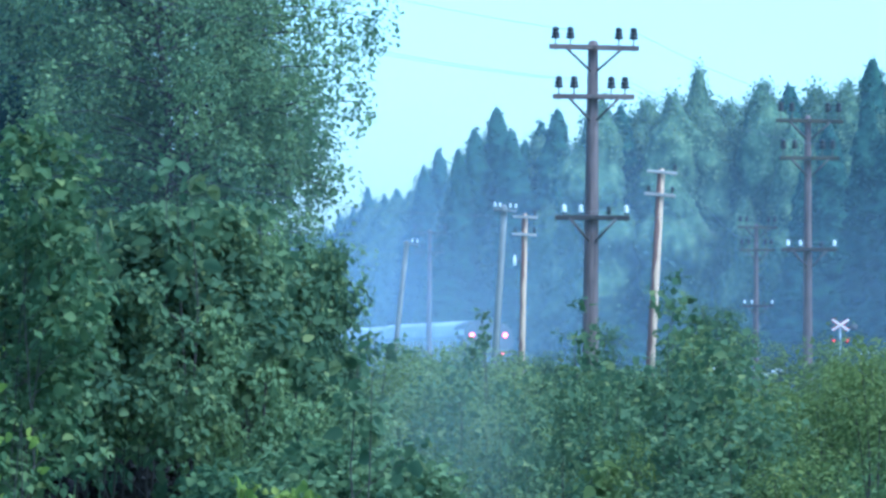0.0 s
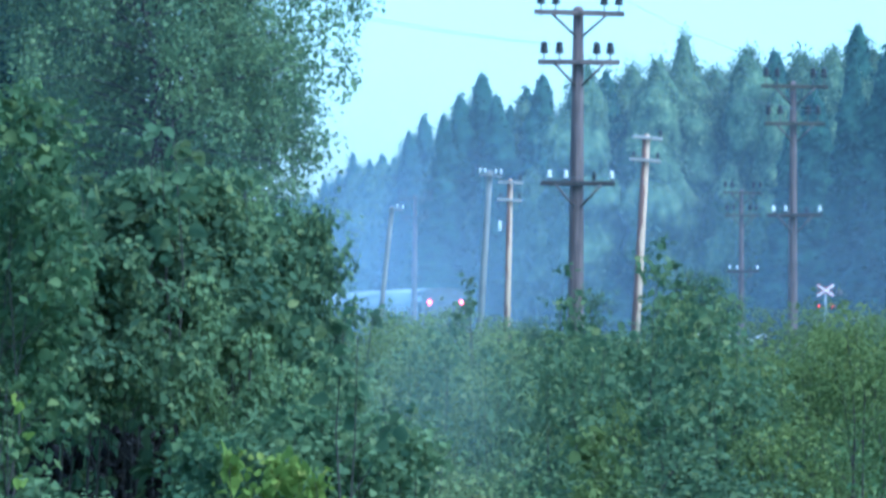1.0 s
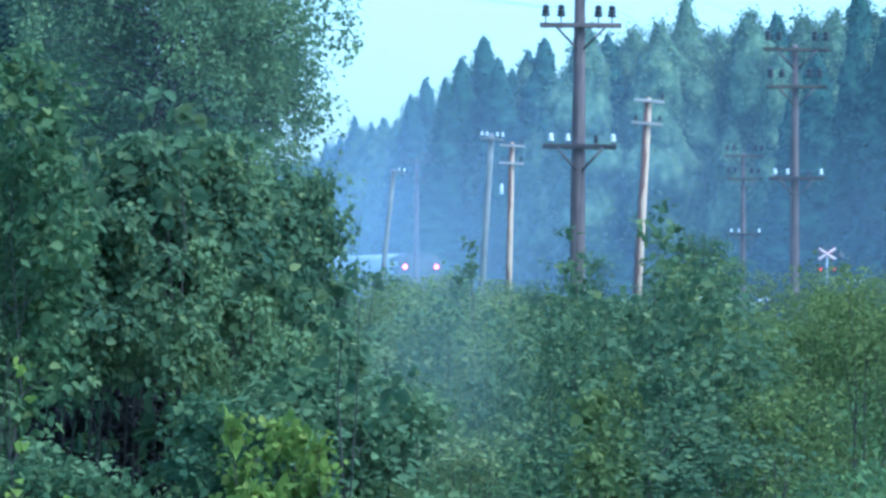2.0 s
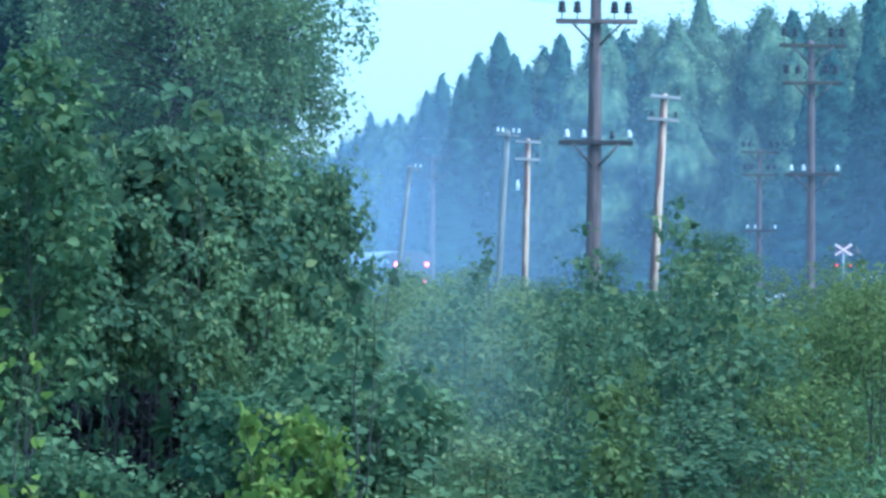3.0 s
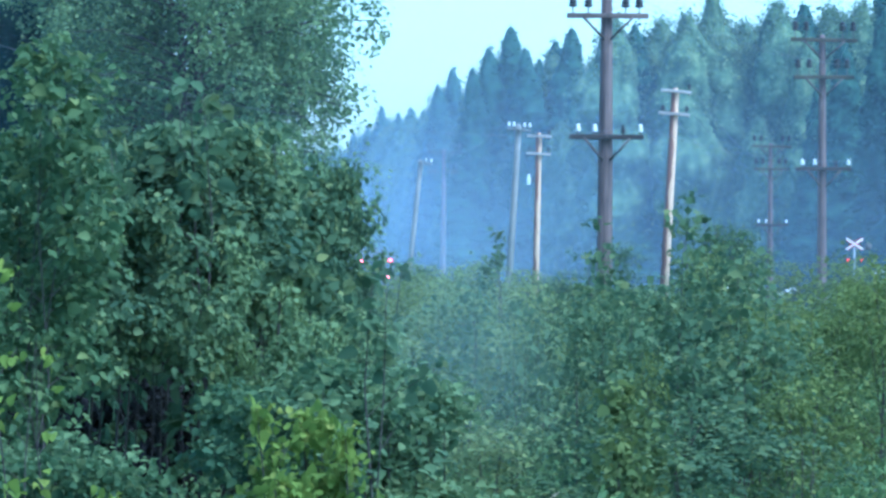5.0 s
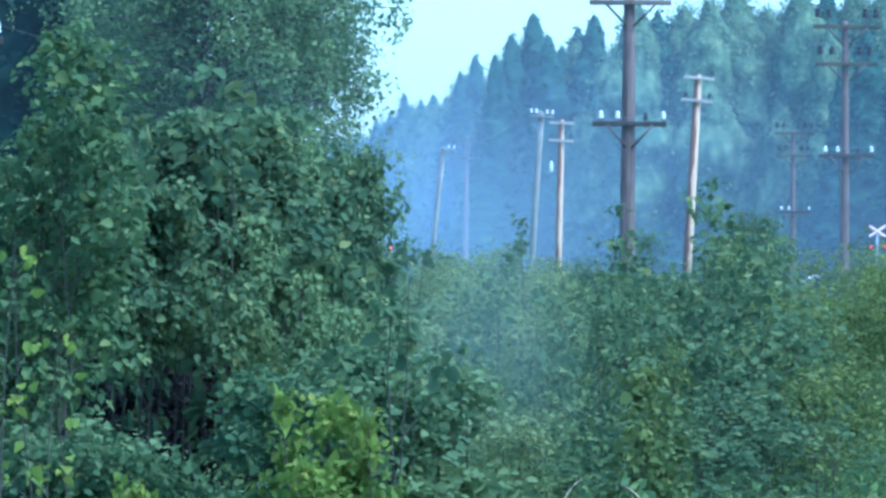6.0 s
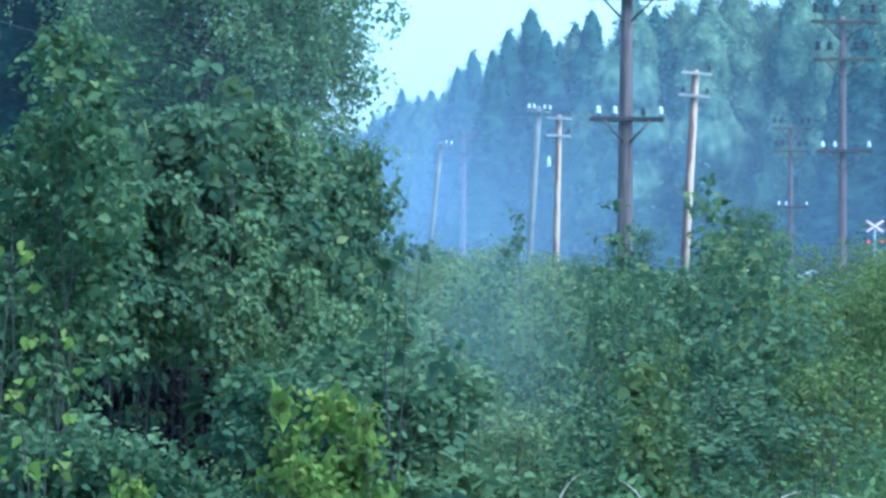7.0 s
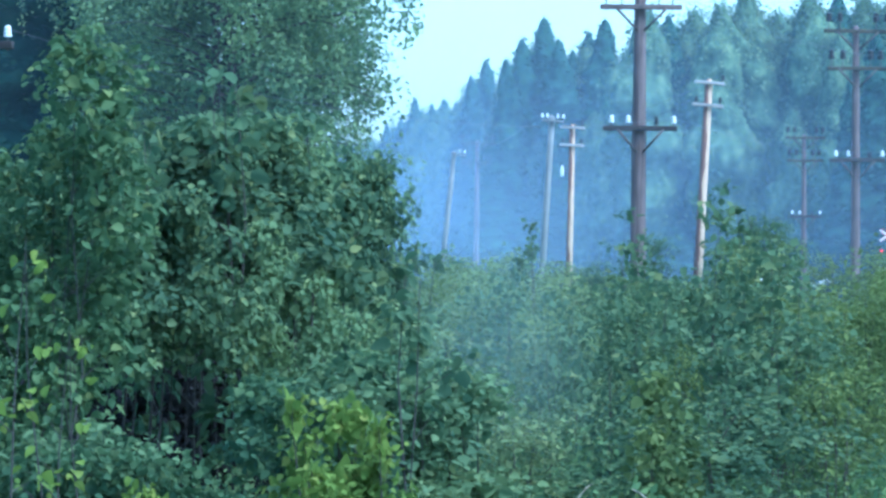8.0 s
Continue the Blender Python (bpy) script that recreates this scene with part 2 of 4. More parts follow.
def add_lathe(bm, profile, sides=12, m=None):
    """Turns (radius, height) rows round z."""
    m, rings = m or Matrix(), []
    for r, z in profile:
        rings.append([bm.verts.new(m @ Vector((r * math.cos(a), r * math.sin(a), z)))
                      for a in (math.tau * i / sides for i in range(sides))])
    for lo, hi in zip(rings, rings[1:]):
        for i in range(sides):
            f = bm.faces.new((lo[i], lo[(i + 1) % sides], hi[(i + 1) % sides], hi[i]))
            f.smooth = True
    bm.faces.new(rings[0][::-1]), bm.faces.new(rings[-1])
    return bm


def lathe(profile, sides=12, m=None):
    return add_lathe(bmesh.new(), profile, sides, m)


def along(a, b):
    """A pose at a with z along the way to b, and its length."""
    a, b = Vector(a), Vector(b)
    return Matrix.Translation(a) @ (b - a).to_track_quat("Z", "Y").to_matrix().to_4x4(), (b - a).length


def rod(a, b, r, r2=None, sides=8):
    m, n = along(a, b)
    return lathe([(r, 0), (r if r2 is None else r2, n)], sides, m)


def tubes_mesh(name, lines, mat, sides=5):
    """Tapered tubes along many polylines: (points, first radius, last radius)."""
    verts, faces, base = [], [], 0
    ring = np.arange(sides) * math.tau / sides
    for pts, r0, r1 in lines:
        pts = np.asarray(pts, float)
        d = np.gradient(pts, axis=0)
        d /= np.linalg.norm(d, axis=1)[:, None] + 1e-9
        ref = np.where(np.abs(d[:, 2:3]) > 0.8, [[1.0, 0, 0]], [[0, 0, 1.0]])
        u = np.cross(d, ref)
        u /= np.linalg.norm(u, axis=1)[:, None] + 1e-9
        w = np.cross(d, u)
        r = np.linspace(r0, r1, len(pts))[:, None, None]
        verts.append((pts[:, None] + r * (np.cos(ring)[None, :, None] * u[:, None] + np.sin(ring)[None, :, None] * w[:, None])).reshape(-1, 3))
        for k in range(len(pts) - 1):
            for i in range(sides):
                j = (i + 1) % sides
                faces.append((base + k * sides + i, base + k * sides + j, base + (k + 1) * sides + j, base + (k + 1) * sides + i))
        base += len(pts) * sides
    return mesh_of(name, np.concatenate(verts), faces, mat, True)


def unit(a):
    return a / (np.linalg.norm(a, axis=-1, keepdims=True) + 1e-9)


def leaf_mesh(name, rng, at, way, size, mat, slim=0.42, rounded=True, face=None):
    """Folded, pointed leaves at the places at, along way, size long, turned towards face."""
    n = len(at)
    t = unit(way)
    s = unit(np.cross(t, unit(rng.normal(size=(n, 3)) + [0, 0, 1.2]) if face is None else face))
    up = np.cross(s, t)
    L, W = size[:, None], size[:, None] * slim * rng.uniform(0.8, 1.2, (n, 1))
    fold = W * rng.uniform(0.1, 0.5, (n, 1))
    if rounded:
        rim = [(0.10, 0.62, 0.5), (0.36, 1.0, 0.9), (0.74, 0.66, 0.5)]
        v = np.stack([at] + [at + t * L * q + s * W * w + up * fold * h for q, w, h in rim] + [at + t * L * 1.08 - up * fold * 0.6]
                     + [at + t * L * q - s * W * w + up * fold * h for q, w, h in rim[::-1]], 1)
        f = np.array([[0, 1, 2, 3, 4], [0, 4, 5, 6, 7]])
        k = 8
    else:
        v = np.stack([at, at + t * L * 0.45 + s * W + up * fold, at + t * L, at + t * L * 0.45 - s * W + up * fold], 1)
        f = np.array([[0, 1, 2], [0, 2, 3]])
        k = 4
    faces = (np.arange(n)[:, None, None] * k + f[None]).reshape(-1, f.shape[1])
    return mesh_of(name, v.reshape(-1, 3), faces, mat)


def bend(p, d, length, droop, steps=4):
    """A polyline that starts along d and sinks by droop of its length."""
    u = np.linspace(0, 1, steps)[:, None]
    return p + unit(d) * u * length + np.array([0, 0, -1.0]) * droop * length * u ** 2


def grow(name, label, category, seed, height, width, leaf, mat, bark, stems=1, limbs=14, twigs=10, leaves=4000, foot=0.1,
         rise=0.6, droop=0.15, hang=0.2, slim=0.42, profile="round", thick=0.03, rounded=True, lean=0.15, scatter=0.5, bare=0.6, tuft=1,
         clump=0.0, flat=0.55, strands=0, loose=0.3):
    """A woody plant: stems, limbs and twigs as tapered tubes, leaves along the twigs."""
    rng = np.random.default_rng(seed)
    lines, twig_a, twig_b, knots, ends = [], [], [], [], []
    for k in range(stems):
        a = rng.uniform(0, math.tau)
        out = width * lean * rng.uniform(0.3, 1.0) * (stems > 1)
        tall = height * (rng.uniform(0.75 + 0.22 * (foot > 0.5), 1.0) if k else 0.97)
        u = np.linspace(0, 1, 6)[:, None]
        base = np.array([math.cos(a), math.sin(a), 0]) * 0.06 * width * (stems > 1)
        stem = base + np.array([math.cos(a), math.sin(a), 0]) * out * u ** 1.4 + np.array([0, 0, tall]) * u
        stem[1:, :2] += rng.normal(scale=0.012 * height, size=(5, 2))
        lines.append((stem, thick * (1 if not k else 0.7), thick * 0.15))
        for i in range(limbs):
            h = foot + (1 - foot) * (i + rng.uniform(0, 1)) / limbs
            q = (h - foot) / (1 - foot)
            reach = width * {"round": math.sin(math.pi * (0.12 + 0.86 * q)) ** 0.7, "cone": 0.06 + 0.94 * (1 - q), "column": min(1, 0.3 + 1.25 * q) * (1 - q ** 4) + 0.12}[profile]
            reach *= rng.uniform(0.6, 1.15)
            k2 = min(int(h * 5), 4)
            p = stem[k2] + (stem[k2 + 1] - stem[k2]) * (h * 5 - k2)
            b = rng.uniform(0, math.tau)
            d = np.array([math.cos(b), math.sin(b), rise * rng.uniform(0.5, 1.4) * (0.5 + q)])
            limb = bend(p, d, reach, droop)
            lines.append((limb, thick * 0.35 * (1.1 - q), thick * 0.06))
            ends.append(limb[3])
            knots += [(*limb[3], rng.uniform(0.6, 1.15)), (*limb[2], rng.uniform(0.7, 1.3))]
            for j in range(twigs):
                w = rng.uniform(0.25, 1.0) ** 0.7
                k3 = min(int(w * 3), 2)
                o = limb[k3] + (limb[k3 + 1] - limb[k3]) * (w * 3 - k3)
                e = unit(unit(limb[k3 + 1] - limb[k3]) * 0.7 + rng.normal(scale=0.7, size=3))
                t = bend(o, e, (0.16 + 0.22 * rng.random()) * (0.4 * reach + 0.25 * width), hang, 3)
                if rng.random() < bare:
                    lines.append((t, thick * 0.07, thick * 0.03))
                twig_a.append(t[0]), twig_b.append(t[2])
    twig_a, twig_b = np.array(twig_a), np.array(twig_b)
    shoots = leaves // tuft
    leaves = shoots * tuft
    pick = rng.integers(0, len(twig_a), shoots)
    run = twig_b[pick] - twig_a[pick]
    tip = twig_a[pick] + run * rng.uniform(0.05, 1.05, (shoots, 1)) + rng.normal(scale=scatter * leaf * (1.0 if tuft == 1 else 1.5), size=(shoots, 3))
    lush = 0.7 + 0.5 * rng.random(shoots)
    run, tip, lush = np.repeat(run, tuft, 0), np.repeat(tip, tuft, 0), np.repeat(lush, tuft)
    at = tip + (rng.normal(scale=0.22 * leaf, size=(leaves, 3)) if tuft > 1 else 0.0)
    way = unit(run) * 0.5 + rng.normal(scale=0.8, size=(leaves, 3)) * ([1, 1, 0.7] if tuft > 1 else 1.0) + [0, 0, -0.3 - hang]
    size = leaf * lush * (0.55 + 0.75 * rng.random(leaves) ** 1.4)
    face = None
    if clump:
        # most leaves lie like shingles over rounded clumps at the ends of the limbs
        knots = np.array(knots)
        face = unit(rng.normal(size=(leaves, 3)) + [0, 0, 1.2])
        many = int(leaves * (1 - loose))
        own = rng.choice(len(knots), many, p=knots[:, 3] ** 2 / np.sum(knots[:, 3] ** 2))
        d = unit(unit(rng.normal(size=(many, 3))) + [0, 0, 0.3])
        lump = 1 + 0.22 * np.sin(d[:, 0] * 5 + own) * np.sin(d[:, 1] * 5 + 2 * own)
        r = clump * knots[own, 3] * lump * rng.uniform(0.35, 1.0, many) ** 0.4
        at[:many] = knots[own, :3] + d * r[:, None] * [1, 1, flat]
        face[:many] = unit(d * 0.9 + [0, 0, 0.55] + rng.normal(scale=0.42, size=(many, 3)))
        way[:many] = np.cross(face[:many], rng.normal(size=(many, 3))) + d * 0.5 + [0, 0, -0.45]
    if strands:
        # hanging twigs with small leaves on both sides
        more = []
        for o in rng.choice(len(ends), strands):
            a, n = ends[o] + rng.normal(scale=0.05 * width, size=3), rng.uniform(0.03, 0.10) * height
            sway = rng.normal(scale=0.16, size=2)
            u = np.linspace(0, 1, 4)[:, None]
            line = a + np.hstack([u * sway[0], u * sway[1], -u]) * n
            lines.append((line, thick * 0.035, thick * 0.02))
            more.append(a + np.array([sway[0], sway[1], -1.0]) * n * rng.uniform(0, 1, (44, 1)) + rng.normal(scale=0.7 * leaf, size=(44, 3)))
        more = np.concatenate(more)
        k = len(more)
        at = np.concatenate([at, more])
        way = np.concatenate([way, rng.normal(scale=0.5, size=(k, 3)) + [0, 0, -0.9]])
        size = np.concatenate([size, leaf * rng.uniform(0.6, 1.1, k)])
        extra = unit(rng.normal(size=(k, 3)))
        face = extra if face is None else np.concatenate([face, extra])
    plant = thing(name, label, category)
    part("stem", tubes_mesh("stem", lines, bark), bark, plant)
    part("foliage", leaf_mesh("foliage", rng, at, way, size, mat, slim, rounded, face), mat, plant)
    return plant


def crown_mesh(name, rng, rows, cols, outline, height, mat):
    """A lumpy closed crown: outline(q, b) gives the radius at the share q of the height and the angle b."""
    v = []
    for j in range(rows + 1):
        q = 0.02 + 0.975 * j / rows
        for i in range(cols):
            b = math.tau * (i + 0.5 * (j % 2)) / cols
            r = outline(q, b)
            v.append((r * math.cos(b), r * math.sin(b), height * q + rng.normal() * 0.05))
    f = [(j * cols + i, j * cols + (i + 1) % cols, (j + 1) * cols + (i + 1) % cols, (j + 1) * cols + i) for j in range(rows) for i in range(cols)]
    return mesh_of(name, v, f, mat, True)


def spruce(label, seed, height, width, sprays=2600, fine=1.0):
    """A spruce: a straight trunk, a dense spire of drooping boughs in uneven tiers with fringes of sprays."""
    rng = np.random.default_rng(seed)
    plant = thing("spruce", label, "tree", group="trees of the forest edge")
    lines = [([(0, 0, 0), (0, 0, height * 0.5), (0, 0, height * 1.01)], 0.018 * height, 0.012)]
    for i in range(14):
        q, b = (i + 0.5) / 14, rng.uniform(0, math.tau)
        lines.append((bend(np.array([0, 0, height * q]), np.array([math.cos(b), math.sin(b), 0.1]), width * 0.8 * (1 - q), 0.2), 0.05 * (1.1 - q), 0.01))

    def reach(q, b):
        tier = (q * height / 0.95 + 0.3 * np.sin(b * 2 + seed) + 0.2 * np.sin(b * 5 + seed * 2)) % 1.0
        lobe = 1 + 0.20 * np.sin(b + q * 7 + seed) + 0.13 * np.sin(b * 3 + q * 13 + seed) + 0.10 * np.sin(b * 7 - q * 23) + 0.12 * np.sin(b * 2 + q * 41)
        return width * (1 - q) ** 0.72 * lobe * (1.12 - 0.34 * tier) + 0.04
    q = 1 - rng.uniform(0.0, 1.0, sprays) ** 0.62 * 0.97
    b = rng.uniform(0, math.tau, sprays)
    rad = reach(q, b) * rng.uniform(0.72, 1.03, sprays)
    out = np.stack([np.cos(b), np.sin(b), np.zeros(sprays)], 1)
    up = np.array([[0.0, 0.0, 1.0]])
    at = out * rad[:, None] * 0.93 + up * (q * height)[:, None]
    way = out * (0.9 - 0.5 * q[:, None] ** 4) + rng.normal(scale=0.3, size=(sprays, 3)) + up * (-0.5 + 1.5 * q ** 6)[:, None]
    size = fine * rng.uniform(0.22, 0.46, sprays) * (0.6 + 0.6 * (1 - q))
    part("trunk", tubes_mesh("trunk", lines, BARK, 4), BARK, plant)
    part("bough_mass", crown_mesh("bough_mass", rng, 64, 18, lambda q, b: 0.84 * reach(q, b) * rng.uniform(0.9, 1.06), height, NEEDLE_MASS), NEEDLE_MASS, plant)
    part("spray_fringe", leaf_mesh("spray_fringe", rng, at, way, size, NEEDLE, 0.42, False, unit(out * 0.7 + up + rng.normal(scale=0.3, size=(sprays, 3)))), NEEDLE, plant)
    return plant


def far_birch(label, seed, height, width, leaves=1500):
    """A tall broadleaf tree far off: trunk and limbs, a billowing crown with hanging skirts, leafy sprays all over it."""
    rng = np.random.default_rng(seed)
    plant = thing("birch_tree", label, "tree", group="trees of the forest edge")
    lines = [([(0, 0, 0), (0.1, 0, height * 0.5), (0, 0.1, height * 0.97)], 0.012 * height, 0.02)]
    for i in range(16):
        q, b = 0.15 + 0.8 * (i + 0.5) / 16, rng.uniform(0, math.tau)
        lines.append((bend(np.array([0, 0, height * q]), np.array([math.cos(b), math.sin(b), 0.8]), width * 0.85 * (1.05 - q), 0.1), 0.05 * (1.1 - q), 0.01))
    # billows: each a bulge of the crown at its own height and side
    bulge = [(rng.uniform(0.05, 0.93), rng.uniform(0, math.tau), rng.uniform(0.10, 0.30), rng.uniform(0.06, 0.14)) for i in range(44)]

    def reach(q, b):
        base = width * (0.62 * np.minimum(1.0, 0.6 + 0.9 * q) * np.maximum(0.0, 1 - q ** 4.5) ** 0.7 + 0.02)
        k = 0.0
        for bq, bb, amp, tall in bulge:
            side = np.maximum(0.0, np.cos(b - bb)) ** 5
            up = q - bq
            k = np.maximum(k, amp * side * np.exp(-(up / np.where(up > 0, tall * 0.4, tall * 1.2)) ** 2))
        base = base * (1 + 0.10 * np.sin(q * 19 + seed + 2 * np.sin(b)) + 0.10 * np.sin(q * 37 + 2 * seed + 3 * np.cos(b)))
        return base * (0.8 + 1.2 * k + 0.15 * np.sin(b + 9 * q + seed) + 0.05 * np.sin(b * 11 + 3 * np.sin(q * 17)))
    q = rng.uniform(0.03, 1.0, leaves) ** 0.85
    head = leaves // 3
    q[:head] = 1 - 0.2 * rng.random(head) ** 1.3
    b = rng.uniform(0, math.tau, leaves)
    rad = reach(q, b) * rng.uniform(0.86, 1.2, leaves) + 0.15 * rng.random(leaves)
    out = np.stack([np.cos(b), np.sin(b), np.zeros(leaves)], 1)
    up = np.array([[0.0, 0.0, 1.0]])
    at = out * rad[:, None] + up * (q * height + rng.normal(scale=0.15, size=leaves))[:, None]
    at[:head] += rng.normal(scale=0.16, size=(head, 3)) * [1, 1, 1.6]
    way = out * 0.4 + rng.normal(scale=0.5, size=(leaves, 3)) - up * 0.7
    way[:head, 2] += 1.5
    part("stem", tubes_mesh("stem", lines, BARK, 4), BARK, plant)
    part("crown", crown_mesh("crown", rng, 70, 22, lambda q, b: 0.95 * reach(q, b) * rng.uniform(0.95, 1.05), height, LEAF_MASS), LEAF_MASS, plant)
    part("foliage", leaf_mesh("foliage", rng, at, way, np.where(np.arange(leaves) < head, 0.7, 1.0) * rng.uniform(0.14, 0.30, leaves), FAR_LEAF, 0.45, False, unit(out + up * 0.8 + rng.normal(scale=0.35, size=(leaves, 3)))), FAR_LEAF, plant)
    return plant


def put(plant, x, y, z=0.0, turn=0.0, size=1.0, tilt=0.0, tall=None):
    """Sets a plant's place, turn and size."""
    plant.matrix_basis = pose(x, y, z, tilt, 0, turn) @ Matrix.Diagonal((size, size, tall or size, 1))
    return plant


def again(plant, x, y, z=0.0, turn=0.0, size=1.0, tilt=0.0, tall=None):
    ob = copy_thing(plant, pose(x, y, z, tilt, 0, turn))
    ob.scale = (size, size, tall or size)
    return ob


# ---- ground ----
def ground():
    ticks = [-4000, -1500, -500, -200, -90] + list(range(-50, 51, 5)) + [90, 200, 500, 1500, 4000]
    far = [-4000, -1500, -400, -100, -30] + list(range(-10, 100, 5)) + list(range(100, 420, 20)) + [600, 1200, 2500, 4500]
    v = [(x, y, -0.12 + 0.1 * noise.noise(Vector((x * 0.11, y * 0.11, 0)))) for y in far for x in ticks]
    n = len(ticks)
    f = [(j * n + i, j * n + i + 1, (j + 1) * n + i + 1, (j + 1) * n + i) for j in range(len(far) - 1) for i in range(n - 1)]
    return tagged(new("ground", mesh_of("ground", v, f, GRASS_GROUND, True)), "rough grassy ground under the bushes", "ground", kind="structure")


ground()

# ---- railway: the line runs away and bends slowly to the left ----
HEADING, BEND_AT, BEND = 12.8, 30.0, 0.055      # degrees; metres; degrees per metre


def line_at(s):
    """Place and heading s metres along the line from where the last coach's end stands at first."""
    x, y, h, step, d = 2.67, 249.0, HEADING, 1.0 if s > 0 else -1.0, 0.0
    while abs(d) < abs(s):
        k = min(1.0, abs(s) - abs(d)) * step
        h = HEADING + max(0.0, d - BEND_AT) * BEND
        x, y, d = x - math.sin(radians(h)) * k, y + math.cos(radians(h)) * k, d + k
    return x, y, h


def rail_z(s):
    return 0.42 - 0.004 * s


def strip(name, profile, mat, start, end, step, label, category):
    """A profile of (across, height) carried along the line."""
    v, f, n = [], [], len(profile)
    stations = [start + step * i for i in range(int((end - start) / step) + 1)]
    for s in stations:
        x, y, h = line_at(s)
        c, w = math.cos(radians(h)), math.sin(radians(h))
        v += [(x + a * c, y + a * w, rail_z(s) + z) for a, z in profile]
    for j in range(len(stations) - 1):
        f += [(j * n + i, j * n + (i + 1) % n, (j + 1) * n + (i + 1) % n, (j + 1) * n + i) for i in range(n)]
    return tagged(new(name, mesh_of(name, v, f, mat)), label, category, kind="structure")


strip("railway_ballast", [(-3.2, -0.9), (-1.7, -0.2), (1.7, -0.2), (3.2, -0.9)], BALLAST, -60, 190, 5, "grey crushed stone bed of the railway line", "ballast")
for side in (-0.76, 0.76):
    strip("rail", [(side - 0.07, -0.15), (side + 0.07, -0.15), (side + 0.035, 0.0), (side - 0.035, 0.0)], STEEL, -60, 190, 5, "worn steel rail on sleepers", "rail")

COACH = 25.0


def coach(last):
    """A pale passenger coach; its own origin lies on the rail under its rear end, y ahead."""
    c = thing("passenger_coach", "last pale passenger coach with lit red tail lamps" if last else "pale grey passenger coach with dark windows", "train coach", group="coaches of the train")
    out = [(-1.46, 1.0), (-1.53, 1.9), (-1.5, 3.3), (-1.28, 3.72), (1.28, 3.72), (1.5, 3.3), (1.53, 1.9), (1.46, 1.0)]
    top = [(-1.31, 3.70), (-1.1, 3.98), (-0.6, 4.17), (0.0, 4.23), (0.6, 4.17), (1.1, 3.98), (1.31, 3.70)]

    def sweep(outline, y0, y1):
        bm = bmesh.new()
        a, b = ([bm.verts.new((x, y, z)) for x, z in outline] for y in (y0, y1))
        for i in range(len(a)):
            j = (i + 1) % len(a)
            bm.faces.new((a[i], b[i], b[j], a[j]))
        bm.faces.new(a), bm.faces.new(b[::-1])
        bmesh.ops.recalc_face_normals(bm, faces=bm.faces)
        return bm
    part("body", sweep(out, 0.0, COACH), COACH_PAINT, c)
    part("roof", sweep(top, 3.4 if last else -0.04, COACH + 0.04), COACH_ROOF, c, "pale grey curved roof")
    # the last coach's roof end and end sides take the dark underframe colour
    if last:
        part("end_roof", sweep(top, -0.04, 3.4), UNDERFRAME, c, "dark roof end")
        part("end_sides", sweep([(-1.535, 1.1), (-1.535, 3.3), (-1.5, 3.35), (1.5, 3.35), (1.535, 3.3), (1.535, 1.1)], -0.005, 1.6), UNDERFRAME, c, "dark vestibule sides")
    for side in (-1, 1):
        part("side_stripe", box((0.03, COACH - 0.2, 0.42), pose(side * 1.53, COACH / 2, 1.55)), COACH_BLUE, c, "blue stripe along the side")
        for i in range(9):
            y = 3.2 + i * 2.33
            w = part("window", box((0.03, 1.5, 0.85), pose(side * 1.515, y, 2.62), 0.01), COACH_GLASS, c, "dark side window")
            part("window_frame", box((0.02, 1.6, 0.95), pose(side * 1.513, y, 2.62), 0.005), GALVANISED, w)
        for y in (1.1, COACH - 1.1):
            part("side_door", box((0.03, 0.85, 2.0), pose(side * 1.525, y, 2.1), 0.01), COACH_BLUE, c, "blue entrance door")
    part("end_wall", box((2.9, 0.04, 2.68), pose(0, -0.012, 2.36), 0.01), UNDERFRAME, c, "dark end wall")
    part("end_door", box((0.9, 0.05, 2.0), pose(0, -0.04, 2.15), 0.01), UNDERFRAME, c, "dark gangway door in the end wall")
    part("underframe", box((2.5, COACH - 1.2, 0.5), pose(0, COACH / 2, 0.8), 0.03), UNDERFRAME, c)
    for y in (3.2, COACH - 3.2):
        b = part("bogie", box((2.1, 3.4, 0.35), pose(0, y, 0.58), 0.04), UNDERFRAME, c)
        for dy in (-1.25, 1.25):
            for side in (-0.76, 0.76):
                part("wheel", lathe([(0.2, -0.06), (0.46, -0.06), (0.44, 0.07), (0.2, 0.07)], 16, pose(side, y + dy, 0.46, 0, 90, 0)), STEEL, b)
    for side in (-0.86, 0.86):
        part("buffer", lathe([(0.09, 0), (0.09, 0.5), (0.24, 0.5), (0.22, 0.56)], 12, pose(side, 0.0, 1.06, 90, 0, 0)), UNDERFRAME, c)
    if last:
        for x, z, r in ((-1.0, 3.33, 0.17), (1.0, 3.33, 0.17), (0.86, 2.25, 0.09)):
            h = part("tail_lamp", lathe([(r + 0.03, 0), (r + 0.03, 0.1), (r + 0.01, 0.12)], 16, pose(x, 0.02, z, 90, 0, 0)), BLACK_PAINT, c, "black lamp housing")
            # outer ring added to imitate the lamp's halo
            part("halo_ring", lathe([(r, 0.0), (r, 0.13), (r * 0.6, 0.15)], 16, pose(x, 0.02, z, 90, 0, 0)), TAIL_HALO, h, "glowing ring standing in for the red halo")
            part("lens", lathe([(r * 0.62, 0.1), (r * 0.6, 0.16), (r * 0.2, 0.185)], 16, pose(x, 0.02, z, 90, 0, 0)), TAIL_LIGHT, h, "lit red lens")
    return c


train = [coach(True)]
second = coach(False)
train += [second, copy_thing(second, Matrix()), copy_thing(second, Matrix())]


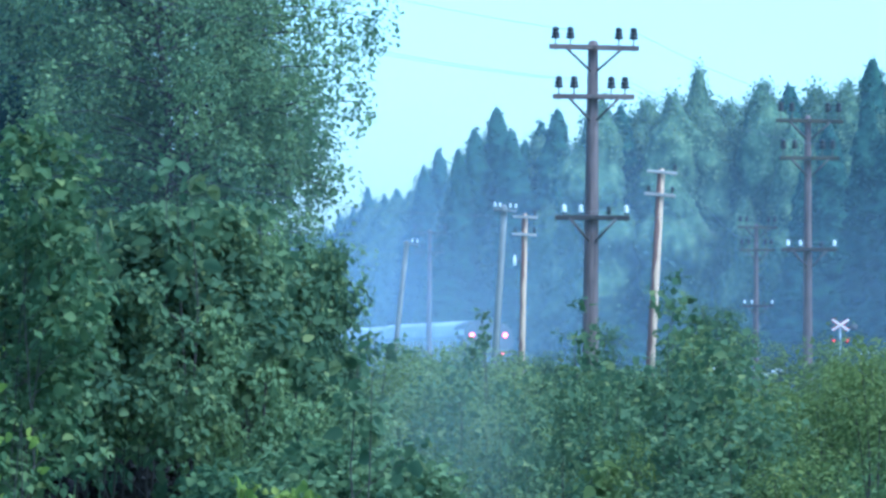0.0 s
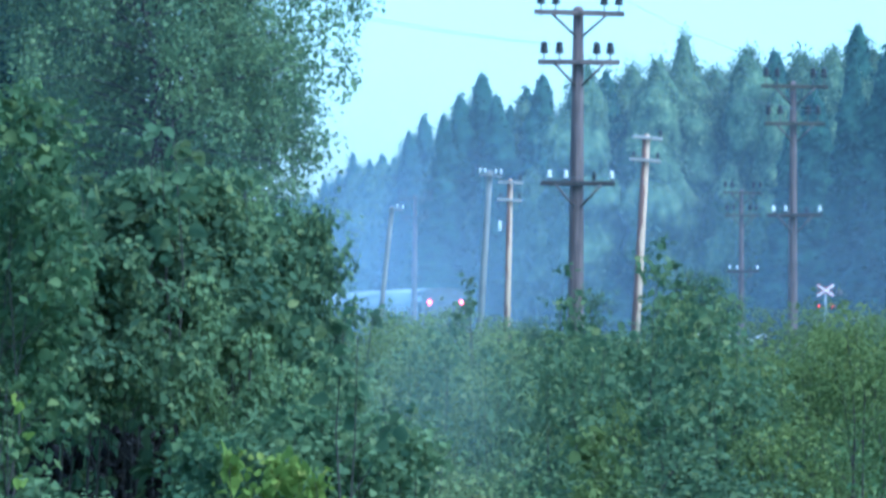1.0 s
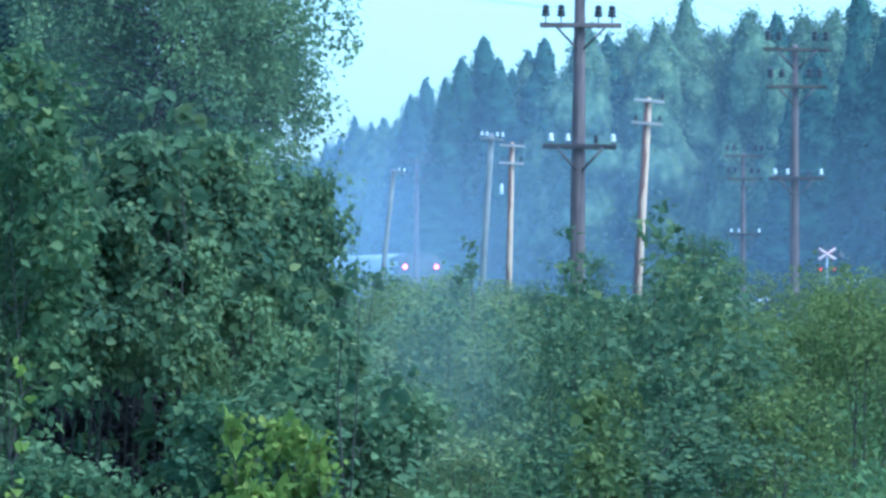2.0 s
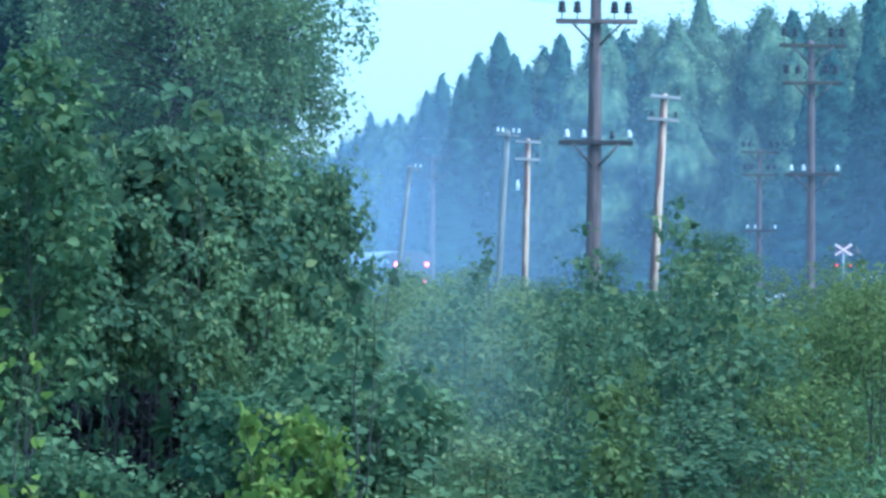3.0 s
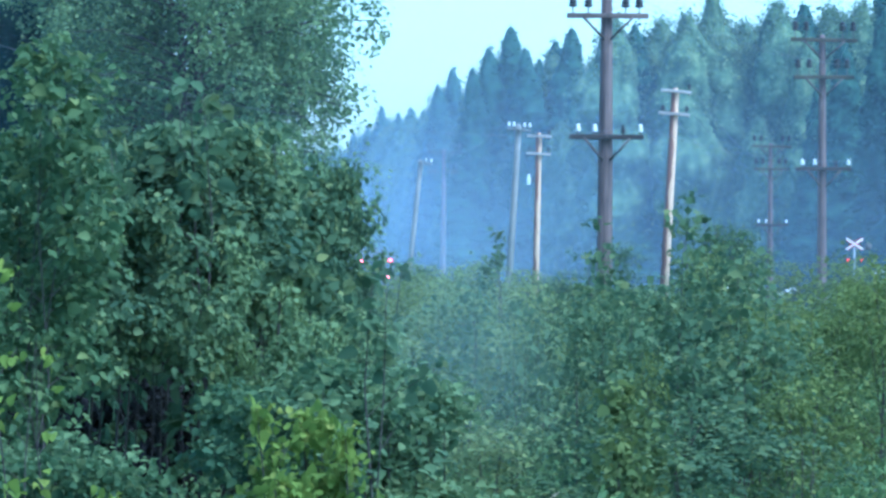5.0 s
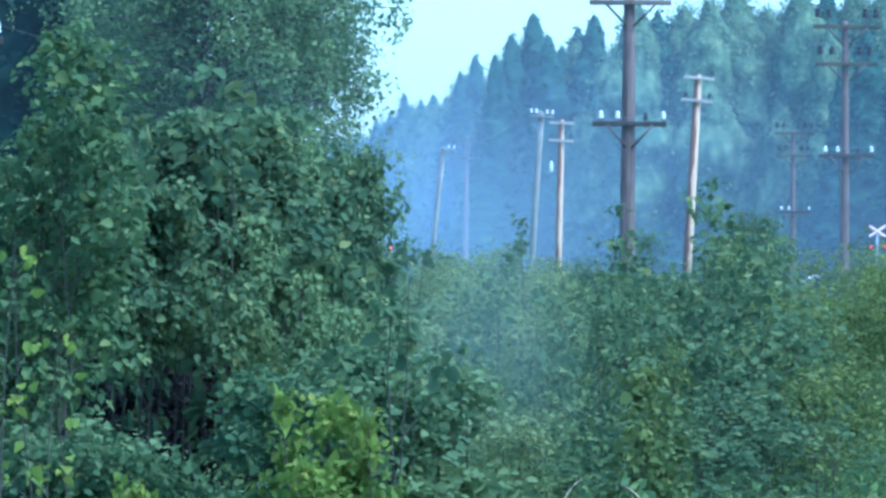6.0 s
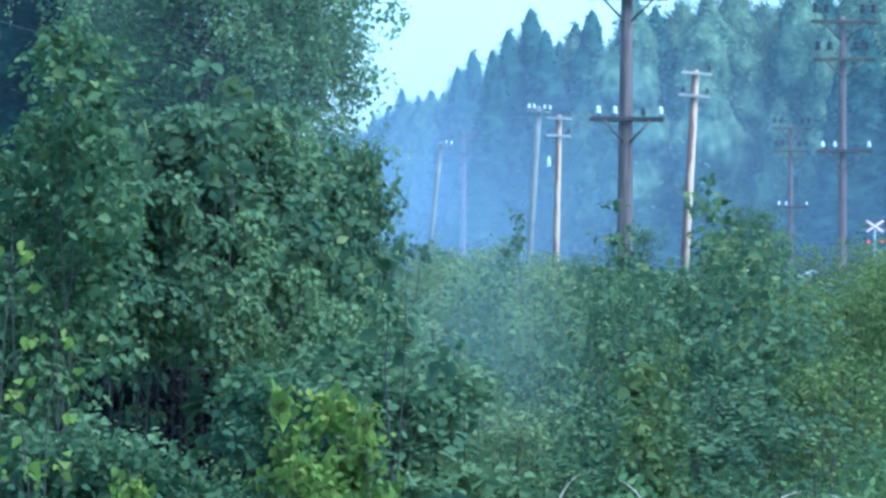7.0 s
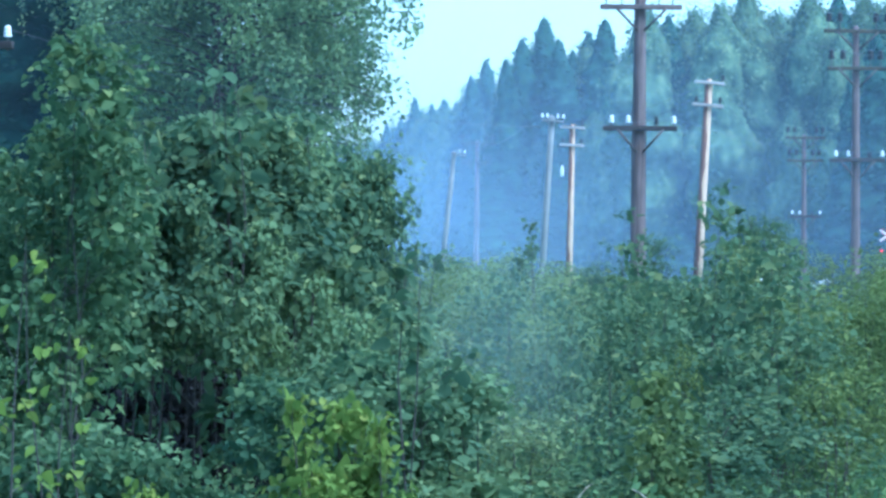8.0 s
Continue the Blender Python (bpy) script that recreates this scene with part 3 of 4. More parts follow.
# ---- poles and wires ----
def insulator(name, parent, m, mat, label, size=1.0, pin=0.10):
    p = [(0.035, 0.0), (0.074, 0.01), (0.064, 0.05), (0.036, 0.06), (0.069, 0.07), (0.054, 0.11), (0.034, 0.12), (0.058, 0.13), (0.05, 0.175), (0.02, 0.195)]
    i = part(name, lathe([(r * size * 1.08, pin + z * size * 1.05) for r, z in p], 12, m), mat, parent, label)
    part("pin", lathe([(0.012, -0.10), (0.012, pin + 0.01)], 6, m), IRON, i)
    return i


def line_pole(label="tall brown tarred wooden pole with three crossarms of insulators", arm_wood=None, pin=0.10, low_arm=True, stout=1.0):
    """A tall tarred pole with two high arms of brown insulators and a lower arm of white ones."""
    p = thing("telegraph_pole", label, "utility pole", group="poles along the railway")
    bm = lathe([(r * stout, z) for r, z in ((0.145, -0.2), (0.138, 1.5), (0.122, 4.0), (0.098, 6.2), (0.086, 7.22), (0.04, 7.26))], 14)
    part("post", bm, TARRED, p)
    rows = ((7.13, 0.76, (-0.65, -0.40, 0.42, 0.67), False), (6.30, 0.69, (-0.59, -0.33, 0.30, 0.53), False), (4.26, 0.63, (-0.48, -0.20, 0.28, 0.57), True))
    for z, half, places, white in rows if low_arm else rows[:2]:
        a = part("crossarm", box((2 * half, 0.10, 0.085), pose(0, -0.155, z, 0, 0.6 if z > 6.5 else -0.4, 0), 0.008), BLACK_ARM if white else arm_wood or ARM_WOOD, p)
        for i, x in enumerate(places):
            if white and i != 2:
                insulator("insulator", a, pose(x, -0.155, z + 0.04), WHITE_PORCELAIN, "white porcelain insulator", 0.62, 0.05)
            else:
                insulator("insulator", a, pose(x, -0.155, z + 0.04), PORCELAIN, "dark brown porcelain insulator", 1.0 if not white else 0.6, pin if not white else 0.03)
        for side in (-1, 1):
            part("brace", rod((side * half * 0.62, -0.21, z - 0.02), (side * 0.05, -0.14, z - 0.40), 0.022, sides=6), IRON, p, "thin iron brace")
        part("bolt", lathe([(0.022, 0), (0.022, 0.05)], 6, pose(0, -0.2, z, 90, 0, 0)), IRON, p)
    return p


POLES = {"near": (2.51, 71.0, 0.0, 0.6, 4), "right": (8.14, 94.0, 0.12, 0.2, 8), "far": (11.44, 154.0, -0.22, 0.3, 12),
         "hidden": (-5.75, 46.0, 0.0, 0.5, -14)}
first_pole = line_pole()
mossy_pole = line_pole("brown tarred pole with mossy dark crossarms and raised insulators", MOSSY_ARM, 0.17, stout=0.82)
for k, (x, y, z, lean, turn) in POLES.items():
    m = pose(x - math.tan(radians(lean)) * 5.0, y, z, 0, lean, turn)
    if k in ("near", "right"):
        (first_pole if k == "near" else mossy_pole).matrix_basis = m
    else:
        copy_thing(mossy_pole if k == "far" else first_pole, m)
distant = line_pole("distant tarred pole with two crossarms in the mist", MOSSY_ARM, 0.12, False)
distant.matrix_basis = pose(-0.85, 241.5, 0.0, 0, 0.6, -6)
distant.scale = (1.3, 1.3, 1.34)


def light_pole(label, x, y, top, lean, turn, arms, wood, arm_wood, r=0.085, tags=True, white=False):
    """A thinner, leaning pole with short arms; x is that of its top."""
    foot = x - math.tan(radians(lean)) * top
    p = thing("telephone_pole", label, "utility pole", pose(foot, y, 0, 0, lean, turn), group="leaning telephone poles")
    part("post", lathe([(r * 1.25, -0.25), (r * 1.1, top * 0.5), (r, top - 0.03), (r * 0.5, top + 0.03)], 12), wood, p)
    for z, a, b, places in arms:
        arm = part("crossarm", box((b - a, 0.07, 0.045 if white else 0.065), pose((a + b) / 2, -r - 0.035, z, 0, 1.5, 0), 0.006), arm_wood, p)
        for q in places:
            insulator("insulator", arm, pose(q, -r - 0.035, z + 0.02), WHITE_PORCELAIN if white else PORCELAIN,
                      "white porcelain insulator" if white else "dark insulator", 0.5 if white else 0.55, 0.05)
    return p


light_pole("leaning pole of bare peeling wood with two pale crossarms", 4.67, 90, 5.98, 3.3, 6,
           [(5.93, -0.33, 0.33, (0.28,)), (5.45, -0.36, 0.32, (-0.27, 0.25))], BARE_WOOD, PALE_WOOD)
thin = light_pole("slender pole of peeling reddish wood with two pale crossarms", 2.10, 108, 5.68, 1.3, 4,
                  [(5.62, -0.32, 0.32, (0.25,)), (5.17, -0.33, 0.31, (-0.24, 0.24))], BARE_WOOD, PALE_WOOD, 0.075)
part("white_canister", lathe([(0.025, 0), (0.048, 0.02), (0.048, 0.18), (0.03, 0.21), (0.036, 0.26), (0.015, 0.28)], 12, pose(-0.24, -0.02, 4.37)), WHITE_PORCELAIN, thin, "white cylindrical cable canister")
part("canister_bracket", rod((-0.24, -0.02, 4.5), (0, 0, 4.45), 0.02, sides=6), IRON, thin)
light_pole("leaning silvery grey pole with one short crossarm", 1.46, 100, 5.6, 3.6, 0,
           [(5.50, -0.26, 0.30, (-0.23, -0.11, 0.14, 0.27))], GREY_WOOD, GREY_WOOD, 0.075, white=True)
light_pole("leaning grey pole with white insulators on one side", -1.2, 140, 6.0, 6.0, 0,
           [(5.93, -0.1, 0.40, (0.18, 0.35))], GREY_WOOD, GREY_WOOD, 0.08, white=True)


def wire(a, b, sag, label="thin sagging overhead wire", r=0.0035):
    c = bpy.data.curves.new("overhead_wire", "CURVE")
    c.dimensions, c.bevel_depth, c.bevel_resolution = "3D", r, 1
    s = c.splines.new("POLY")
    s.points.add(16)
    for i, p in enumerate(s.points):
        u = i / 16
        q = Vector(a).lerp(Vector(b), u)
        p.co = (q.x, q.y, q.z - 4 * sag * u * (1 - u), 1)
    c.materials.append(WIRE)
    return tagged(new("overhead_wire", c), label, "wire", group="overhead wires")


def on_pole(k, x, z):
    px, py, pz, lean, turn = POLES[k]
    return (pose(px - math.tan(radians(lean)) * 5.0, py, pz, 0, lean, turn) @ Vector((x, -0.155, z)))


for x, z in ((-0.40, 7.42), (-0.59, 6.59), (-0.33, 6.59), (0.57, 4.44)):
    wire(on_pole("hidden", x, z), on_pole("near", x, z), 0.25 if z > 5 else 0.5, r=0.004)
for x, z in ((0.67, 7.42), (0.53, 6.59), (0.30, 6.59), (0.57, 4.44)):
    wire(on_pole("near", x, z), on_pole("right", x, z), 0.2)
for x, z in ((-0.65, 7.42), (0.67, 7.42), (-0.59, 6.59), (0.30, 6.59), (0.57, 4.44)):
    wire(on_pole("right", x, z), on_pole("far", x, z), 0.5)
for z, q in ((6.1, 0.28), (5.62, -0.27), (5.62, 0.25)):
    wire((4.67 + q, 90, z), (11.6 + q, 156, 6.1 + (z - 5.8) * 0.8), 0.5, "thin sagging telephone wire", 0.0045)
    wire((2.10 + q, 108, z - 0.28), (4.67 + q, 90, z), 0.2, "thin sagging telephone wire", 0.0045)
wire((1.2, 100, 5.7), (-1.0, 140, 6.1), 0.35, "thin sagging telephone wire", 0.0045)


# ---- level crossing signal ----
def crossing_sign(x, y):
    p = thing("level_crossing_signal", "level crossing signal with white and red saltire above two red lamps", "crossing signal", pose(x, y, 0))
    part("post", lathe([(0.06, 0), (0.06, 3.95), (0.03, 3.98)], 12), GALVANISED, p)
    for turn in (33, -33):
        b = part("saltire_board", box((1.06, 0.03, 0.15), pose(0, -0.08 - (0.035 if turn > 0 else 0), 4.12, 0, turn, 0), 0.004), WHITE_PAINT, p, "white board with red edges")
        for e in (-0.064, 0.064):
            part("red_edge", box((1.04, 0.006, 0.028), pose(0, -0.1 - (0.035 if turn > 0 else 0), 4.12, 0, turn, 0) @ pose(0, 0, e)), RED_PAINT, b)
    part("lamp_arm", box((0.8, 0.05, 0.05), pose(0, -0.05, 3.26)), BLACK_PAINT, p)
    for sx in (-0.37, 0.37):
        h = part("signal_lamp", lathe([(0.19, 0), (0.19, 0.04), (0.12, 0.05), (0.12, 0.12)], 16, pose(sx, -0.08, 3.28, 90, 0, 0)), BLACK_PAINT, p, "black lamp with round backboard")
        part("lens", lathe([(0.07, 0.10), (0.07, 0.135), (0.04, 0.155)], 16, pose(sx, -0.08, 3.28, 90, 0, 0)), SIGNAL_RED, h, "lit red lens")
    part("bell", lathe([(0.16, 0), (0.2, 0.12), (0.17, 0.3), (0.05, 0.38)], 14, pose(0.75, 0.1, 3.82)), UNDERFRAME, p, "grey round bell housing")
    part("bell_bracket", rod((0, 0.05, 3.88), (0.75, 0.1, 3.86), 0.025, sides=6), GALVANISED, p)
    return p


crossing_sign(21.3, 226)

# ---- forest edge behind the line ----
rng_f = random.Random(5)
EDGE = [(38, 246, 20.2), (30, 252, 19.8), (14, 282, 19.2), (5, 302, 19.0), (-1.5, 338, 17.4), (-7, 400, 18.2), (-11.5, 455, 18.6), (-19, 490, 18.6)]
spruces = [spruce("dark green spruce in the misty forest edge", 20 + i, 18, 2.3 + 0.25 * i, 1500) for i in range(4)]
birches = [far_birch("tall leafy birch in the misty forest edge", 40 + i, 18, 3.3) for i in range(5)]
placed = {}


def tree_at(kind, x, y, tall, turn, wide=1.0):
    k = tall / 18.0
    if kind not in placed:
        placed[kind] = True
        kind.matrix_basis = pose(x, y, -0.2, 0, 0, turn)
        kind.scale = (k * wide, k * wide, k)
    else:
        ob = copy_thing(kind, pose(x, y, -0.2, 0, 0, turn))
        ob.scale = (k * wide, k * wide, k)


def edge_at(u):
    i = min(int(u), len(EDGE) - 2)
    return [a + (b - a) * (u - i) for a, b in zip(EDGE[i], EDGE[i + 1])]


for row in range(2):
    u = rng_f.uniform(0, 0.1)
    while u < len(EDGE) - 1.01:
        x, y, h = edge_at(u)
        i = min(int(u), len(EDGE) - 2)
        gap = math.dist(EDGE[i][:2], EDGE[i + 1][:2])
        u += rng_f.uniform(2.7, 4.4) / gap * (1 if gap < 50 else 1.5)
        tall = h * rng_f.uniform(0.84, 1.0) * (0.76, 0.95, 0.97)[row]
        kind = rng_f.choice(birches + birches + spruces if row < 1 else spruces + spruces + birches)
        tree_at(kind, x + rng_f.uniform(-0.8, 0.8) + row * 1.2, y + row * (6, 6, 9)[row] + rng_f.uniform(-2, 2), tall, rng_f.uniform(0, 360), 1.0 if row else 1.15)
# a closed second rank under the skyline
for (x0, y0, h0), (x1, y1, h1) in zip(EDGE, EDGE[1:]):
    n = max(2, int(math.dist((x0, y0), (x1, y1)) / 2.3))
    for i in range(n):
        u = (i + rng_f.uniform(0.1, 0.9)) / n
        y = y0 + (y1 - y0) * u + 14
        tall = (h0 + (h1 - h0) * u) * rng_f.uniform(0.90, 1.0) * 1.01
        tree_at(rng_f.choice(birches if x0 > 8 else spruces + spruces + birches), (x0 + (x1 - x0) * u) * y / (y - 14) + 0.6, y, tall, rng_f.uniform(0, 360), rng_f.uniform(0.9, 1.3))
# trees that make the skyline: x and height, row by row
SKYLINE = {306: ((1.1, 17.7), (2.3, 19.2), (3.94, 20.8), (5.0, 19.0), (6.0, 18.4), (7.2, 19.8), (8.3, 20.5)),
           430: ((-7.7, 20.2), (-6.0, 19.5), (-4.8, 20.2), (-3.1, 19.6), (-10.6, 17.6), (-9.2, 18.2)), 340: ((-1.6, 18.1), (-0.4, 19.4)),
           275: ((10.2, 19.2), (11.7, 19.0), (13.5, 19.3), (15.0, 19.5), (16.8, 21.3), (19.0, 19.1), (20.9, 20.2), (22.7, 20.3), (24.6, 20.2), (26.4, 20.1), (28.3, 22.0), (31, 20.6))}
for y, trees in SKYLINE.items():
    for i, (x, tall) in enumerate(trees):
        if i:
            x0, h0 = trees[i - 1]
            for u in (0.2, 0.5, 0.8):
                tree_at(rng_f.choice(birches if y == 275 else birches + spruces), x0 + (x - x0) * u, y + rng_f.uniform(2, 6), (h0 + (min(tall, 20.6) - h0) * u) * rng_f.uniform(0.94, 0.978), rng_f.uniform(0, 360), rng_f.uniform(1.1, 1.6))
        leafy = y == 275 and (i % 3 != 1 or tall == 21.3)
        tree_at(birches[i % 4] if leafy else spruces[i % 4], x, y + 1.5 * (i % 3), tall * 1.02, 40.0 * i + y, 0.62 if tall == 21.3 else 1.1 if leafy else 1.45)


# darker spruces that stand forward of the rest
for x, y, tall in ((23.6, 258, 17.4), (25.4, 251, 18.6), (27.2, 247, 19.6), (28.9, 244, 20.2), (30.6, 242, 20.0)):
    tree_at(spruces[int(x) % 4], x, y, tall, x * 50, 1.25)


# ---- upright tinted sheets that stand in for mist and distance haze ----
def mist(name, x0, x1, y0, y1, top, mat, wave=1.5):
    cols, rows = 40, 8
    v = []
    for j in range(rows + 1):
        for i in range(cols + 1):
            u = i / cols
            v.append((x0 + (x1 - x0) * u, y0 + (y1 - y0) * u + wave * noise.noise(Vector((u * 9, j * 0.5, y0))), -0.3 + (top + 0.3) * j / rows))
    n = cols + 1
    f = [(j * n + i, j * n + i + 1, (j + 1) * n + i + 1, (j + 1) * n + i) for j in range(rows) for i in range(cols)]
    ob = tagged(new(name, mesh_of(name, v, f, mat, True)), "see-through bluish sheet standing in for mist and haze", "mist", kind="stuff")
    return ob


mist("haze_sheet", -70, 70, 238, 232, 26, HAZE_NEAR)
mist("haze_sheet", -110, 70, 350, 312, 40, HAZE_FAR)
mist("haze_sheet", -0.50, 0.55, 16.6, 16.6, 2.6, MIST_PUFF, 0.02)
# faint sheets added to veil the birches and poles with painted haze
mist("haze_sheet", -9, 12, 51, 51, 12, HAZE_THIN)
mist("haze_sheet", -12, 16, 83, 83, 12, HAZE_THIN)
mist("haze_sheet", -20, 24, 128, 128, 16, HAZE_THIN)

# ---- birches and bushes on the near side ----
big_birch = grow("birch_tree", "large dark leafy birch with hanging twigs", "tree", 3, 12, 3.0, 0.078, BIRCH, BARK, limbs=140, twigs=10, leaves=62000, bare=0.0, tuft=4, clump=0.44, flat=1.35, strands=170, loose=0.08,
                 foot=0.06, rise=0.5, droop=0.3, hang=0.7, profile="column", thick=0.10, rounded=False, scatter=1.2)
put(big_birch, -3.5, 58)
again(big_birch, -3.7, 57, 0, 77, 0.80)
again(big_birch, -3.65, 60.5, 0, 160, 0.74)
again(big_birch, -4.4, 61, 0, 20, 0.92)
again(big_birch, -3.75, 59.5, 0, 200, 0.68)
dark = spruce("dark spruce behind the birches", 77, 12, 2.4, 9000, 0.4)
put(dark, -6.0, 66)
again(dark, -7.0, 62, 0, 40, 1.1)
again(dark, -8.0, 65, 0, 200, 1.1)
# filler brush added so that the hollow under the alders goes dark
brush = grow("shade_brush", "added near-black brown twigs standing in for deep shade", "brushwood", 78, 1.75, 0.5, 0.05, HOLLOW_SHADE, HOLLOW_SHADE, stems=6, limbs=8, twigs=8, leaves=4200,
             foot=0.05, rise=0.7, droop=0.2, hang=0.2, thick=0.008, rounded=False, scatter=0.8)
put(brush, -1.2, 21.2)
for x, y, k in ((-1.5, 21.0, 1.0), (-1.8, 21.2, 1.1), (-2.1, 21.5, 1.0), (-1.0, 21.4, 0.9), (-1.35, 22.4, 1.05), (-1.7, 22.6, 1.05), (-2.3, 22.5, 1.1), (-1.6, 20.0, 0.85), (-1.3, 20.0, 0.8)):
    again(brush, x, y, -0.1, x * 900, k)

alder = [grow("alder_bush", "dense dark green alder bush with round leaves", "bush", 60 + i, 2.6, 0.8, 0.046, ALDER, BARK, rounded=False, stems=4, limbs=10, twigs=7, leaves=9000, clump=0.27, flat=0.55, loose=0.25,
              foot=0.2, droop=0.1, hang=0.15, thick=0.014, slim=0.38, scatter=0.9, tuft=6) for i in range(3)]
willow = [grow("willow_bush", "bushy green willow thicket", "bush", 70 + i, 1.8, 0.75, 0.048, WILLOW, BARK, stems=5, limbs=8, twigs=6, leaves=5200, clump=0.24, flat=0.6, loose=0.3, bare=0.25,
               foot=0.05, droop=0.1, hang=0.1, thick=0.014, slim=0.34, scatter=1.0, rounded=False, tuft=5) for i in range(3)]
pale = [grow("willow_bush", "pale yellowish green willow bush", "bush", 80 + i, 1.8, 0.7, 0.045, PALE, BARK, stems=5, limbs=8, twigs=6, leaves=4800, clump=0.22, flat=0.8, loose=0.35, bare=0.25,
             foot=0.05, rise=1.1, droop=0.05, hang=0.05, thick=0.012, slim=0.28, scatter=1.0, rounded=False, tuft=5) for i in range(2)]
sapling = [grow("aspen_sapling", "bright yellow-green aspen sapling", "sapling", 90 + i, 1.4, 0.3, 0.040, ASPEN, BARK, stems=5, limbs=9, twigs=6, leaves=1800,
                foot=0.1, rise=1.0, droop=0.05, hang=0.1, thick=0.010, slim=0.45, scatter=0.6) for i in range(2)]
sprig = [grow("young_alder", "slender young alder with sparse large leaves", "sapling", 95 + i, 2.0, 0.28, 0.056, ALDER, BARK, stems=2, limbs=8, twigs=4, leaves=230,
              foot=0.35, rise=1.0, droop=0.05, hang=0.15, thick=0.010, slim=0.45, scatter=0.5) for i in range(2)]
twig = grow("aspen_shoot", "slim aspen shoot with a few yellow-green leaves", "sapling", 99, 1.9, 0.16, 0.040, ASPEN, BARK, stems=2, limbs=7, twigs=2, leaves=40,
            foot=0.55, rise=1.0, droop=0.05, hang=0.1, thick=0.008, slim=0.45, scatter=0.4)
used = set()


def plant_at(kind, x, y, tall, own, wide=1.0, turn=None):
    """Puts the plant, or a copy of it, with that height."""
    turn = turn if turn is not None else (x * 137 + y * 71) % 360
    k = tall / own
    if kind.name in used:
        return again(kind, x, y, -0.08, turn, k * wide, 0, k)
    used.add(kind.name)
    kind.matrix_basis = pose(x, y, -0.08, 0, 0, turn)
    kind.scale = (k * wide, k * wide, k)
    return kind


# bare stems over the hollow get its painted shade colour too
slim_alder = [grow("alder_bush", "upright grey-green alder bush" if i == 1 else "upright dark green alder bush", "bush", 160 + i, 2.5, 0.46, 0.045, GREY_ALDER if i == 1 else ALDER, HOLLOW_SHADE if f > 0.5 else BARK, stems=2 if f > 0.5 else 3, limbs=11, twigs=6, leaves=4600, clump=0.165, flat=0.6, loose=0.36,
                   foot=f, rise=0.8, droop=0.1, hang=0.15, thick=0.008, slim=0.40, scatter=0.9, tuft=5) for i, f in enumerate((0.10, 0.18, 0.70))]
# the dome of alders: to the ground on its open side, over a dark hollow on the other
for i, x, y, tall, wide in ((2, -1.70, 18.4, 2.26, 1.0), (2, -1.46, 19.0, 2.32, 0.9), (2, -1.17, 18.6, 2.40, 1.1), (2, -1.02, 19.0, 2.42, 0.9), (2, -1.32, 19.4, 2.42, 1.0), (1, -0.90, 19.2, 2.46, 0.8), (1, -0.81, 19.4, 2.36, 0.5),
                            (2, -0.74, 20.0, 2.30, 0.6), (2, -0.58, 21.0, 2.30, 0.6), (1, -0.98, 18.0, 2.0, 0.7), (1, -0.74, 17.8, 1.76, 0.7), (2, -1.95, 17.6, 2.2, 1.0),
                            (2, -1.32, 17.6, 2.08, 0.9), (2, -1.62, 17.4, 2.05, 0.9), (0, -0.95, 21.5, 2.3, 0.9), (2, -1.25, 21.8, 2.45, 1.0), (2, -1.7, 22.0, 2.4, 1.1), (1, -0.55, 17.2, 1.62, 0.8), (1, -0.32, 17.6, 1.58, 0.9), (1, -0.45, 18.6, 1.66, 0.8)):
    plant_at(slim_alder[i], x, y, tall, 2.5, wide)
for i, (x, y, tall, wide) in enumerate(((-2.35, 24, 2.4, 1.0), (-1.6, 27, 2.3, 1.0), (-1.4, 40, 2.5, 0.7), (-2.6, 36, 2.7, 1.0))):
    plant_at(alder[i % 3], x, y, tall, 2.6, wide)

edge_bush = grow("aspen_bush", "tall leafy aspen bush with light green leaves", "bush", 67, 2.6, 0.42, 0.038, EDGE_LEAF, BARK, stems=3, limbs=11, twigs=6, leaves=3600, clump=0.13, flat=0.8, loose=0.6,
                 foot=0.12, rise=0.9, droop=0.1, hang=0.15, thick=0.010, slim=0.42, scatter=0.9, tuft=4)
for x, y, tall, wide in ((-1.54, 13.6, 2.2, 0.9), (-1.66, 13.4, 2.1, 1.0), (-1.95, 13.6, 2.3, 1.2), (-1.52, 12.9, 1.62, 0.7)):
    plant_at(edge_bush, x, y, tall, 2.6, wide)
tall_bush = grow("aspen_bush", "tall thin aspen bush with bare lower stems", "bush", 69, 2.6, 0.26, 0.036, EDGE_LEAF, BARK, stems=3, limbs=10, twigs=5, leaves=2200, clump=0.12, flat=0.8, loose=0.6,
                 foot=0.55, rise=0.9, droop=0.1, hang=0.15, thick=0.006, slim=0.42, scatter=0.9, tuft=3)
for x, y, tall in ((-1.30, 13.2, 2.56), (-1.40, 13.5, 2.3)):
    plant_at(tall_bush, x, y, tall, 2.6)

rng_b = random.Random(11)
for y, top, spread in ((19, 1.28, 0.10), (23, 1.40, 0.12), (28, 1.52, 0.12), (34, 1.60, 0.15), (42, 1.68, 0.16), (52, 1.82, 0.18), (63, 1.90, 0.16)):
    x = -0.045 * y
    while x < 0.125 * y:
        q = x / y
        kind = rng_b.choice(willow if q < 0.02 else alder[:3] if q < 0.066 else pale + pale + willow[:1])
        own = 2.6 if kind in alder else 1.8
        plant_at(kind, x, y + rng_b.uniform(-2, 2), top + (0.07 if y > 45 and abs(q + 0.005) < 0.025 else 0.0) + rng_b.uniform(-spread, spread), own, rng_b.uniform(0.85, 1.3) * (1.5 if own > 2 else 1.0), rng_b.uniform(0, 360))
        x += rng_b.uniform(0.65, 1.05)
